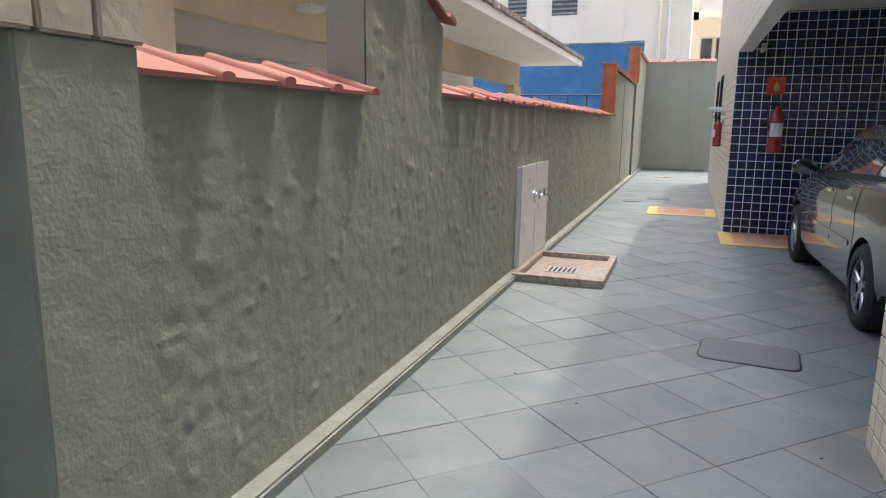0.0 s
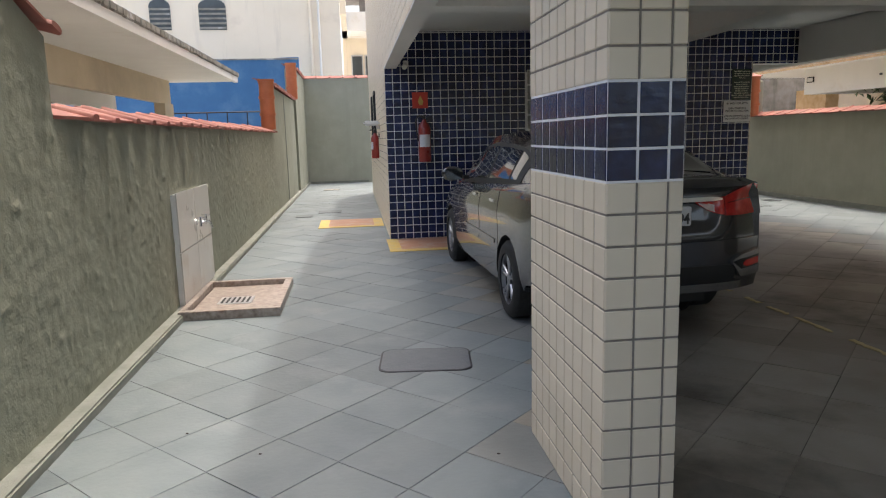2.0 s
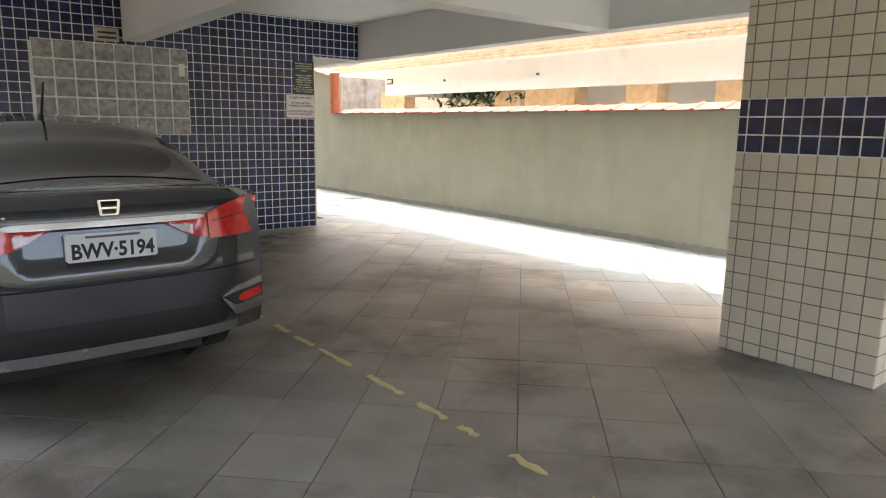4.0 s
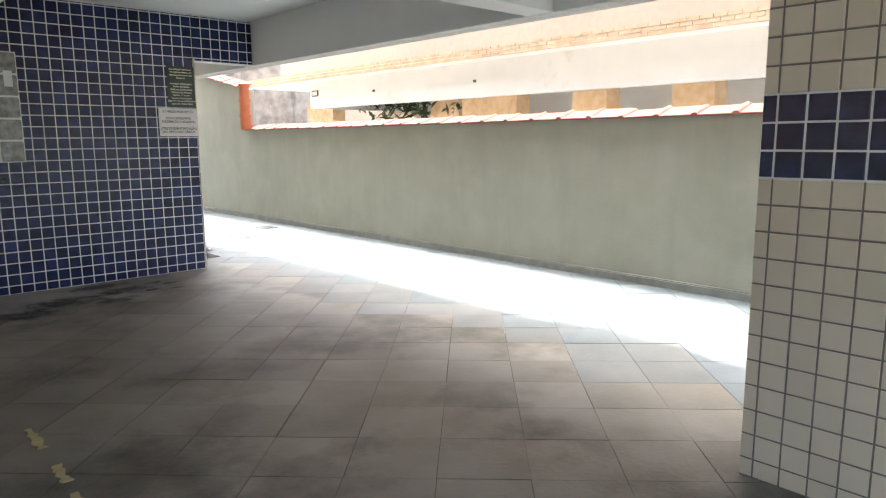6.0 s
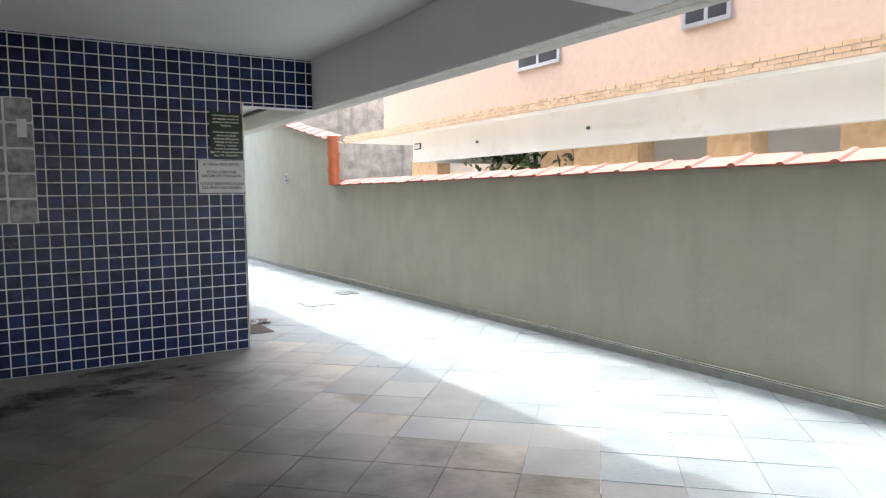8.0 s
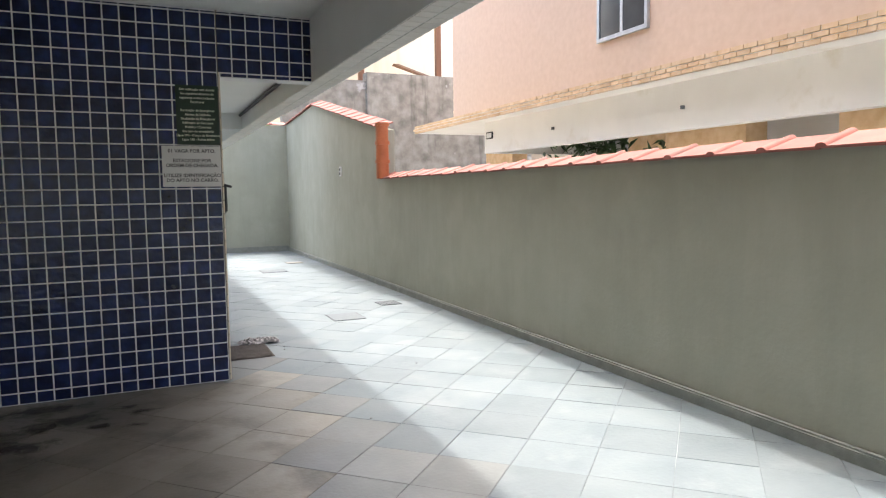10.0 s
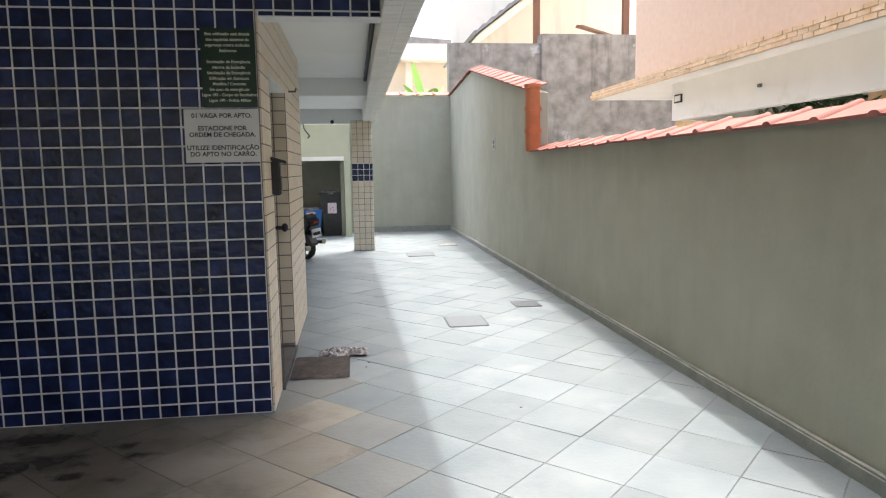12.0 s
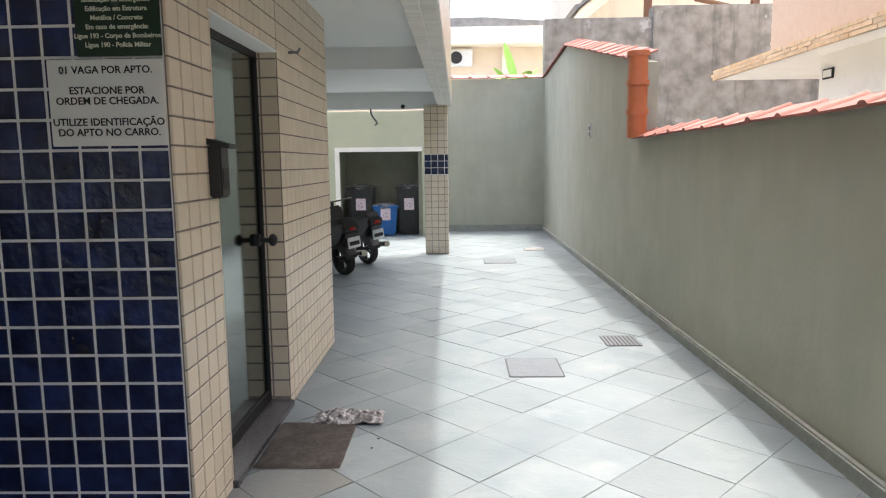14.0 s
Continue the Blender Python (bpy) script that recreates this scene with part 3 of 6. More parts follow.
hg = house("far_house", "far cream house with a shallow tiled roof")
part("wall", B((2.0, 33.0, 0, 12.0, 34.0, 5.7)), BEIGE, hg)
part("eave", B((1.6, 32.2, 5.7, 12.4, 34.2, 6.3)), CREAM_WALL, hg)
bm = bmesh.new()
prism(bm, [(1.6, 6.3), (12.4, 6.3), (8.0, 6.62), (5.5, 6.62)], "y", 32.2, 36.0)
part("roof", bm, FIBRE, hg)
ac = part("air_conditioner", B((6.6, 32.7, 5.0, 7.5, 33.0, 5.6), bevel=0.03), WHITE_PLASTIC, hg)
bm = bmesh.new()
tube(bm, (6.9, 32.66, 5.3), (6.9, 32.72, 5.3), 0.22, seg=20)
part("fan_grille", bm, TRIM_BLACK, ac)
part("pilaster", B((8.6, 32.85, 0, 8.85, 33.0, 5.7)), CREAM_WALL, hg)

def banana(x, y, z, label, blades):
    ob = thing("banana_plant", None, None, label, "plant")
    bm = bmesh.new()
    tube(bm, (x, y, 0), (x, y, z), 0.09, 0.05, seg=10)
    part("stem", bm, BANANA, ob)
    for az, lift, length, width in blades:
        bm = bmesh.new()
        rows_b = []
        n = 12
        for i in range(n + 1):
            t = i / n
            d = length * (t - 0.12 * t * t)
            hgt = math.sin(lift) * d - 0.25 * (1 - math.sin(lift)) * length * t * t
            r = math.cos(lift) * d
            wd = width * math.sin(math.pi * min(1, 0.08 + t * 0.92)) ** 0.6
            px, py = x + r * math.cos(az), y + r * math.sin(az)
            sx, sy = -math.sin(az), math.cos(az)
            fold = 0.25 * wd
            jag = 1 - 0.12 * (i % 3 == 1)
            rows_b.append([bm.verts.new((px + sx * wd * jag, py + sy * wd * jag, z + hgt + fold)), bm.verts.new((px, py, z + hgt)), bm.verts.new((px - sx * wd, py - sy * wd, z + hgt + fold))])
        for a, b in zip(rows_b, rows_b[1:]):
            bm.faces.new((a[0], a[1], b[1], b[0]))
            bm.faces.new((a[1], a[2], b[2], b[1]))
        part("leaf", bm, BANANA, ob)
    return ob
banana(8.45, 24.3, 3.0, "bright green banana plant behind the end wall", [(2.6, 1.3, 1.7, 0.26), (0.3, 1.0, 1.1, 0.24), (3.0, 0.5, 1.7, 0.22), (2.4, 0.75, 1.2, 0.2), (5.0, 0.8, 1.1, 0.2), (3.4, 0.9, 1.2, 0.2)])
banana(6.9, 24.6, 2.7, "second banana plant behind the end wall", [(0.4, 0.4, 1.0, 0.16), (2.6, 0.6, 0.9, 0.16)])

shrub = thing("shrub", None, None, "dark green shrub between the neighbour's posts", "shrub")
bm = bmesh.new()
random.seed(11)
for i in range(900):
    cx, cy, cz = random.gauss(14.6, 0.5), random.uniform(13.0, 17.5), random.uniform(0.9, 2.65)
    q = Euler((random.uniform(-0.9, 0.9), random.uniform(-0.9, 0.9), random.uniform(0, 6.3))).to_matrix()
    l, w = random.uniform(0.12, 0.26), random.uniform(0.03, 0.06)
    vs = [bm.verts.new(Vector((cx, cy, cz)) + q @ Vector(p)) for p in ((-l, 0, 0), (0, -w, 0.02), (l, 0, -0.03), (0, w, 0.02))]
    bm.faces.new(vs)
part("leaves", bm, FOLIAGE, shrub)
bm = bmesh.new()
for i in range(7):
    tube(bm, (14.6, 13.3 + i * 0.65, 0), (14.6 + random.uniform(-0.4, 0.4), 13.3 + i * 0.65, 2.2), 0.04, 0.015, seg=6)
part("stems", bm, WOOD, shrub)

# bricks of the neighbour's slab edge and upper wall
def brick_run(parent, x, ya, yb, z0, rows_n, bl, bh, mat, own_rows, name):
    vs, fs = [], []
    me = bpy.data.meshes.new(name)
    bm = B((0, 0, 0, 0.06, bl - 0.012, bh - 0.012))
    bm.to_mesh(me)
    bm.free()
    me.materials.append(mat)
    base = [tuple(v.co) for v in me.vertices]
    faces = [tuple(p.vertices) for p in me.polygons]
    for r in range(rows_n):
        y = ya - (bl / 2 if r % 2 else 0)
        while y < yb:
            o = Vector((x + random.uniform(-0.004, 0.004), y, z0 + r * bh))
            if r in own_rows and 6.0 < y < 19.5:
                ob = new(name, me)
                ob.parent = parent
                ob.location = o
            else:
                k = len(vs)
                vs += [tuple(o + Vector(p)) for p in base]
                fs += [tuple(k + i for i in f) for f in faces]
            y += bl
    m2 = bpy.data.meshes.new(name + "s")
    m2.from_pydata(vs, [], fs)
    m2.materials.append(mat)
    ob = new(name + "s", m2)
    ob.parent = parent
    tagged(ob, "rows of buff bricks", kind="stuff")

random.seed(3)
brick_run(he, EX, -6.0, 20.7, 2.99, 3, 0.2, 0.066, BRICK, (0, 1), "brick")
brick_run(he, EX + 0.04, -6.0, 18.3, 3.20, 42, 0.21, 0.068, PINK_BRICK, (), "wall_brick")
# ---- columns, copings, skirtings ----
COLUMNS = []
for label, c, pc, band in (("cream-tiled column with a cobalt tile band", (0.76, 1.03, 2.20, 3.15), 0.1075, 1.292), ("cream-tiled column with a cobalt tile band", (5.50, 5.77, 2.26, 3.22), 0.1125, 1.322),
                 ("slender cream-tiled column at the yard's end", (6.40, 6.78, 18.15, 18.38), 0.107, 1.29)):
    ob = structure("column", B((c[0] + 0.004, c[2] + 0.004, -0.05, c[1] - 0.004, c[3] - 0.004, SOFFIT)), CREAM_GROUT, label, "column")
    part("band_grout", B((c[0] + 0.0025, c[2] + 0.0025, band - 0.004, c[1] - 0.0025, c[3] - 0.0025, band + 0.004 + 3 * pc)), WHITE_GROUT, ob, "white joints of the cobalt band")
    COLUMNS.append((ob, c, SOFFIT, pc, band))
GB = (2.45, 4.14, 1.30, 2.35)

# roof-tile copings: each tile slopes towards the lot and carries a roll at one end
def coping_tile(bm, length, reach=0.34, rise=0.10, saw=0.068, drop=0.016):
    n, k = 14, 4
    def height(y):
        d = (y - (length - 0.038)) / 0.036
        return 0.021 * math.sqrt(max(0.0, 1 - d * d)) + 0.004 if abs(d) < 1 else 0.004 + 0.008 * (1 - y / length)
    top, bot = [], []
    for i in range(n + 1):
        y = length * 0.82 * i / 4 if i <= 4 else length * (0.82 + 0.18 * (i - 4) / (n - 4))
        for j in range(k + 1):
            s = j / k
            droop = drop * (1 if abs(y - (length - 0.038)) < 0.036 else 0) * (1 - s)
            x, z = -reach * s - saw * (1 - y / length), rise * s + height(y)
            top.append(bm.verts.new((x + droop, y, z)))
            bot.append(bm.verts.new((x + droop, y, rise * s - 0.008)))
    q = k + 1
    for i in range(n):
        for j in range(k):
            a, b, c, d = i * q + j, i * q + j + 1, (i + 1) * q + j + 1, (i + 1) * q + j
            bm.faces.new((top[a], top[d], top[c], top[b]))
            bm.faces.new((bot[a], bot[b], bot[c], bot[d]))
    for i in range(n):
        for j, flip in ((0, False), (k, True)):
            a, d = i * q + j, (i + 1) * q + j
            fs = (top[a], bot[a], bot[d], top[d])
            bm.faces.new(fs[::-1] if flip else fs)
    for j in range(k):
        bm.faces.new((top[j], top[j + 1], bot[j + 1], bot[j]))
        a = n * q + j
        bm.faces.new((top[a], bot[a], bot[a + 1], top[a + 1]))
    bmesh.ops.recalc_face_normals(bm, faces=bm.faces)

PITCH = 0.398
bm = bmesh.new()
coping_tile(bm, PITCH + 0.02)
TILE_MESH = mesh_of("roof_tile", bm, ROOF_TILE, smooth=35)
bm = bmesh.new()
coping_tile(bm, PITCH + 0.02, 0.25, 0.085, 0.012, 0.005)
FLAT_TILE_MESH = mesh_of("roof_tile", bm, ROOF_TILE, smooth=35)

def coping(parent, x, ya, za, yb, zb, mirror=False):
    """A row of coping tiles whose lower edges run from (ya, za) to (yb, zb)."""
    run = math.hypot(yb - ya, zb - za)
    count = max(1, round(run / PITCH))
    for i in range(count):
        t = i / count
        ob = new("roof_tile", FLAT_TILE_MESH if mirror else TILE_MESH)
        ob.parent = parent
        slope = math.degrees(math.atan2(zb - za, yb - ya))
        m = pose(x, ya + (yb - ya) * t, za + (zb - za) * t, slope + random.gauss(0, 0.5), random.gauss(0, 0.8), random.gauss(0, 0.5))
        sc = run / count / PITCH
        ob.matrix_basis = m @ Matrix.Diagonal((-1 if mirror else 1, sc, 1, 1))

EDGE = 0.082
coping(wall_left, LX + EDGE, 1.33, 1.565, 2.80, 1.565)
coping(wall_left, LX + EDGE, 3.92, 1.605, 13.85, 1.605)
coping(wall_left, LX + EDGE, 2.84, 2.04, 3.38, 2.28)
coping(wall_left, LX + EDGE, 3.38, 2.28, 3.92, 2.04)
coping(wall_left, LX + EDGE, 13.9, 2.56, 19.2, 2.52)
coping(wall_left, LX + EDGE + 0.05, 19.4, 3.40, 23.0, 3.38)
coping(wall_right, RX - 0.055, -5.9, 1.695, 14.3, 1.70, True)
coping(wall_right, RX - 0.055, 14.38, 2.50, 18.9, 3.40, True)
coping(wall_right, RX - 0.055, 18.9, 3.40, 22.0, 3.24, True)
for nm, x0, x1, y in (("wall_north_1", LX, HX0 + 0.1, 22.9), ("wall_north_2", 6.4, RX, 21.9)):
    par = bpy.data.objects[nm]
    z = 3.39 if nm.endswith("1") else 3.24
    k = round((x1 - x0) / PITCH)
    for i in range(k):
        ob = new("roof_tile", TILE_MESH)
        ob.parent = par
        ob.matrix_basis = pose(x0 + (i + 1) * (x1 - x0) / k, y - 0.055, z, 0, 0, 90) @ Matrix.Diagonal((-1, 1, 1, 1))

# upright terracotta cover tiles on the stepped wall ends
def end_cover(parent, x, y, z0, z1, hw=0.14):
    bm = bmesh.new()
    n = math.ceil((z1 - z0) / 0.42)
    for i in range(n):
        a, b = z0 + (z1 - z0) * i / n, z0 + (z1 - z0) * (i + 1) / n
        for zz0, zz1, r in ((a, b - 0.05, 0.0), (b - 0.05, b, 0.014)):
            prof = [(x - hw - r, y + 0.02)] + [(x - hw * math.cos(math.pi * k / 10) * 1.0 - (r if k < 5 else -r), y - 0.02 - r - 0.075 * math.sin(math.pi * k / 10)) for k in range(11)] + [(x + hw + r, y + 0.02)]
            prism(bm, prof, "z", zz0, zz1)
    part("end_cover_tile", bm, ORANGE, parent, "glossy orange terracotta end cover", smooth=30)

end_cover(wall_left, LX - 0.06, 13.83, 1.66, 2.62)
end_cover(wall_left, LX - 0.02, 19.28, 2.55, 3.5)
end_cover(wall_right, RX - 0.015, 14.28, 1.70, 2.56, 0.095)

# cream stone slabs on the near pier
for i in range(5):
    part("stone_slab", B((LX - 0.27, 0.50 + i * 0.172, 1.63, LX + 0.075 - 0.003 * (i % 2), 0.50 + i * 0.172 + 0.160, 2.3), bevel=0.008), STONE_CAP, wall_left, "cream riven stone facing slab")

# skirtings
for nm, b in (("baseboard_west", (LX, 1.28, -0.02, LX + 0.108, 22.9, 0.058)), ("baseboard_east", (RX - 0.05, -6.0, -0.02, RX, 21.9, 0.085)),
              ("baseboard_north", (6.4, 21.87, -0.02, RX - 0.035, 21.9, 0.13)), ("baseboard_alley_end", (LX + 0.1, 22.87, -0.02, HX0, 22.9, 0.06))):
    ob = structure(nm, B(b, bevel=0.012), SKIRT_TOP if "west" in nm or "alley" in nm else SKIRT, "cement skirting along the foot of the wall", "skirting")
structure("seam_west", B((LX, 16.42, 0.0, LX + 0.012, 16.5, 2.5)), SKIRT, "dark vertical joint strip in the wall", "joint strip")

# ---- entrance: door, sill, signs ----
door = structure("door_1", B((HX1 - 0.165, DY0, 0.03, HX1 - 0.12, DY0 + 0.03, DTOP), (HX1 - 0.165, DY1 - 0.03, 0.03, HX1 - 0.12, DY1, DTOP), (HX1 - 0.165, DY0 + 0.03, 2.085, HX1 - 0.12, DY1 - 0.03, DTOP), (HX1 - 0.165, DY0 + 0.03, 0.03, HX1 - 0.12, DY1 - 0.03, 0.10)),
                 TRIM_BLACK, "closed reflective glass entrance door in a black frame", "door")
part("pane", B((HX1 - 0.15, DY0 + 0.03, 0.10, HX1 - 0.135, DY1 - 0.03, 2.085)), DOOR_GLASS, door, "dark mirrored glass pane")
bm = bmesh.new()
kx, ky, kz = HX1 - 0.12, DY1 - 0.13, 1.04
tube(bm, (kx - 0.02, ky, kz), (kx + 0.012, ky, kz), 0.035, seg=18)
tube(bm, (kx + 0.01, ky, kz), (kx + 0.07, ky, kz), 0.014, seg=12)
ball(bm, (kx + 0.085, ky, kz), 0.036, (0.75, 1, 1))
part("door_knob", bm, DARK_METAL, door, "round dark metal knob", smooth=True)
part("paper_notice", B((HX1 - 0.134, DY0 + 0.08, 0.12, HX1 - 0.130, DY0 + 0.28, 0.24)), SIGN_WHITE, door, "small white paper at the foot of the pane")
structure("door_sill", B((HX1 - 0.2, DY0, -0.02, HX1 + 0.02, DY1, 0.035), bevel=0.004), GREY_GRANITE, "polished grey granite door sill", "sill")
structure("door_lintel", B((HX1 - 0.2, DY0, DTOP - 0.012, HX1 - 0.001, DY1, DTOP)), CEILING, "white painted door head", "lintel")
structure("door_jamb", B((HX1 - 0.2, DY0, 0.035, HX1 - 0.001, DY0 + 0.01, DTOP - 0.012)), CREAM, "cream door jamb", "jamb")

def card_reader(y, z):
    ob = thing("intercom", None, None, "black plastic intercom with a small rain hood beside the door", "intercom")
    part("casing", B((HX1, y - 0.052, z - 0.125, HX1 + 0.055, y + 0.052, z + 0.1), bevel=0.008), BLACK, ob)
    bm = bmesh.new()
    prism(bm, [(HX1, z + 0.1), (HX1 + 0.095, z + 0.08), (HX1 + 0.095, z + 0.098), (HX1, z + 0.125)], "y", y - 0.055, y + 0.055)
    part("hood", bm, BLACK, ob)
    part("keypad", B((HX1 + 0.055, y - 0.034, z - 0.09, HX1 + 0.058, y + 0.034, z + 0.0)), TRIM_BLACK, ob)
    return ob
card_reader(10.12, 1.46)

def lettering(lines, parent, mat, height, x0, y, z_of, centre, name="lettering", squeeze=1.0, bold=0.0):
    """One mesh of text lines standing on a plane that faces -y."""
    for i, line in enumerate(lines):
        if not line:
            continue
        cu = bpy.data.curves.new(name, "FONT")
        cu.body, cu.size, cu.align_x, cu.extrude = line, height, "CENTER", 0.0006
        cu.resolution_u = 3
        cu.offset = bold
        tmp = new("tmp", cu)
        dg = bpy.context.evaluated_depsgraph_get()
        me = bpy.data.meshes.new_from_object(tmp.evaluated_get(dg))
        bpy.data.objects.remove(tmp)
        bpy.data.curves.remove(cu)
        me.transform(pose(centre, y, z_of(i), 90, 0, 0) @ Matrix.Diagonal((squeeze, 1, 1, 1)))
        me.materials.clear()
        me.materials.append(mat)
        me.name = name
        ob = new(name, me)
        ob.parent = parent

SY = HY0 - 0.012
sign = thing("parking_sign", None, None, "white parking rule sign screwed to the blue tiles", "sign")
part("board", B((5.457, SY, 1.548, 5.882, HY0 + 0.001, 1.858), bevel=0.002), SIGN_WHITE, sign)
ys = [1.808, 1.735, 1.698, 1.622, 1.585]
lettering(["01 VAGA POR APTO.", "ESTACIONE POR", "ORDEM DE CHEGADA.", "UTILIZE IDENTIFICAÇÃO", "DO APTO NO CARRO."], sign, INK, 0.037, 0, SY - 0.0008, lambda i: ys[i], 5.672, squeeze=1.0, bold=0.0007)
sign = thing("safety_sign", None, None, "dark green fire-safety sign with pale lettering on the tiles", "sign")
part("board", B((5.572, SY, 1.868, 5.880, HY0 + 0.001, 2.318), bevel=0.002), SIGN_GREEN, sign)
L = ["Esta edificação está dotada", "dos seguintes sistemas de", "segurança contra incêndio:", "Extintores", "", "Iluminação de Emergência", "Alarme de Incêndio", "Sinalização de Emergência", "Edificação em Estrutura", "Metálica / Concreto", "Em caso de emergência:", "Ligue 193 - Corpo de Bombeiros", "Ligue 190 - Polícia Militar"]
lettering(L, sign, SIGN_TEXT, 0.0235, 0, SY - 0.0008, lambda i: 2.278 - i * 0.0315, 5.726, bold=0.0006)
sign = thing("block_panel_sign", None, None, "small beige sign above the glass blocks", "sign")
part("board", B((3.10, SY, 2.37, 3.36, HY0 + 0.001, 2.52)), STONE_CAP, sign)
for i in range(2):
    part("text_bar", B((3.13, SY - 0.001, 2.40 + i * 0.055, 3.33, SY, 2.425 + i * 0.055)), INK, sign)

# glass-block panel in the blue wall
panel = structure("window_1", B((GB[0], HY0 - 0.004, GB[2], GB[1], HY0 + 0.05, GB[3])), SIGN_WHITE, "glass-block panel with white joints set in blue tiles", "glass blocks")
cols, rows_ = 8, 5
cw, ch = (GB[1] - GB[0]) / cols, (GB[3] - GB[2]) / rows_
bm = bmesh.new()
box(bm, -cw / 2 + 0.009, -0.012, -ch / 2 + 0.009, cw / 2 - 0.009, 0.05, ch / 2 - 0.009, bevel=0.008)
fr = max((fc for fc in bm.faces if fc.normal.y < -0.9), key=lambda fc: fc.calc_area())
r = bmesh.ops.inset_individual(bm, faces=[fr], thickness=0.022, depth=-0.006)
BLOCK = mesh_of("glass_block", bm, GLASS_BLOCK, smooth=30)
for i in range(cols):
    for j in range(rows_):
        ob = new("glass_block", BLOCK)
        ob.parent = panel
        ob.matrix_basis = pose(GB[0] + (i + 0.5) * cw, HY0 - 0.004, GB[2] + (j + 0.5) * ch)
part("paper_tag", B((4.02, HY0 - 0.03, 2.02, 4.09, HY0 - 0.02, 2.17)), SIGN_WHITE, panel, "curled white paper tag")

# fire point on the blue wall
def extinguisher(m, label):
    ob = thing("fire_extinguisher", None, None, label, "fire extinguisher")
    bm = bmesh.new()
    prof = [(0.0, 0), (0.07, 0.0), (0.078, 0.02), (0.078, 0.40), (0.065, 0.45), (0.03, 0.485), (0.025, 0.51)]
    rings = []
    for r0, z in prof:
        rings.append([bm.verts.new((r0 * math.cos(a * math.pi / 10), r0 * math.sin(a * math.pi / 10), z)) for a in range(20)] if r0 else None)
    for a, b in zip(rings[1:], rings[2:]):
        for k in range(20):
            bm.faces.new((a[k], a[(k + 1) % 20], b[(k + 1) % 20], b[k]))
    bm.faces.new(rings[1][::-1])
    bm.faces.new(rings[-1])
    part("cylinder", bm, EXT_RED, ob, "red enamelled cylinder", smooth=True)
    bm = bmesh.new()
    tube(bm, (0, 0, 0.50), (0, 0, 0.56), 0.02)
    box(bm, -0.015, -0.11, 0.55, 0.015, 0.03, 0.565, 0.003)
    box(bm, -0.012, -0.10, 0.585, 0.012, 0.03, 0.597, 0.003)
    part("valve_lever", bm, DARK_METAL, ob, "black valve and lever")
    bm = bmesh.new()
    pts = [(0.0, -0.02, 0.53), (-0.07, -0.03, 0.56), (-0.11, -0.04, 0.50), (-0.10, -0.03, 0.40), (-0.085, -0.03, 0.25)]
    for p, q in zip(pts, pts[1:]):
        tube(bm, p, q, 0.011, seg=8)
    part("hose", bm, BLACK, ob, "black rubber hose", smooth=True)
    bm = bmesh.new()
    arc = [(0.0795 * math.sin(a), -0.0795 * math.cos(a)) for a in [k * 0.2 - 1.0 for k in range(11)]]
    for z0, z1 in ((0.18, 0.33),):
        lo = [bm.verts.new((x, y, z0)) for x, y in arc]
        hi = [bm.verts.new((x, y, z1)) for x, y in arc]
        for k in range(10):
            bm.faces.new((lo[k], lo[k + 1], hi[k + 1], hi[k]))
    part("label", bm, PLATE_GREY, ob, "pale printed label")
    bm = B((-0.02, 0.075, 0.42, 0.02, 0.095, 0.5))
    part("bracket", bm, DARK_METAL, ob)
    ob.matrix_basis = m
    return ob

extinguisher(pose(0.95, HY0 - 0.09, 1.10) @ Matrix.Diagonal((1.12, 1.0, 1.15, 1)), "red fire extinguisher with a pale label hung on blue tiles")
extinguisher(pose(HX0 - 0.09, 12.0, 1.10, 0, 0, -90) @ Matrix.Diagonal((0.85, 0.85, 0.85, 1)), "red fire extinguisher hung on the cream alley wall")
fs = thing("fire_sign", None, None, "square red extinguisher sign on blue tiles", "sign")
part("board", B((0.80, HY0 - 0.006, 1.845, 1.02, HY0 + 0.001, 2.065)), SIGN_RED, fs)
bm = bmesh.new()
prism(bm, [(0.905, 1.885), (0.945, 1.89), (0.955, 1.94), (0.93, 1.99), (0.915, 2.02), (0.89, 1.97), (0.88, 1.93)], "y", HY0 - 0.008, HY0 - 0.006)
part("symbol", bm, YELLOW, fs)
hood = thing("wall_hood", None, None, "white moulded hood fixed on the cream alley wall", "hood")
bm = B((HX0 - 0.28, 11.85, 1.66, HX0, 12.15, 1.74), bevel=0.03)
part("shell", bm, WHITE_PLASTIC, hood, smooth=True)
part("arm", B((HX0 - 0.06, 11.96, 1.60, HX0, 12.04, 1.66)), WHITE_PLASTIC, hood)
for y in (13.6, 15.4):
    w = structure("window_2", B((HX0 - 0.03, y, 1.55, HX0 + 0.002, y + 0.05, 2.3), (HX0 - 0.03, y + 0.55, 1.55, HX0 + 0.002, y + 0.6, 2.3), (HX0 - 0.03, y, 2.3, HX0 + 0.002, y + 0.6, 2.35), (HX0 - 0.03, y, 1.5, HX0 + 0.002, y + 0.6, 1.55)), DARK_METAL, "small dark-framed side window", "window")
    part("pane", B((HX0 - 0.012, y + 0.05, 1.55, HX0 - 0.006, y + 0.55, 2.3)), PANE, w)

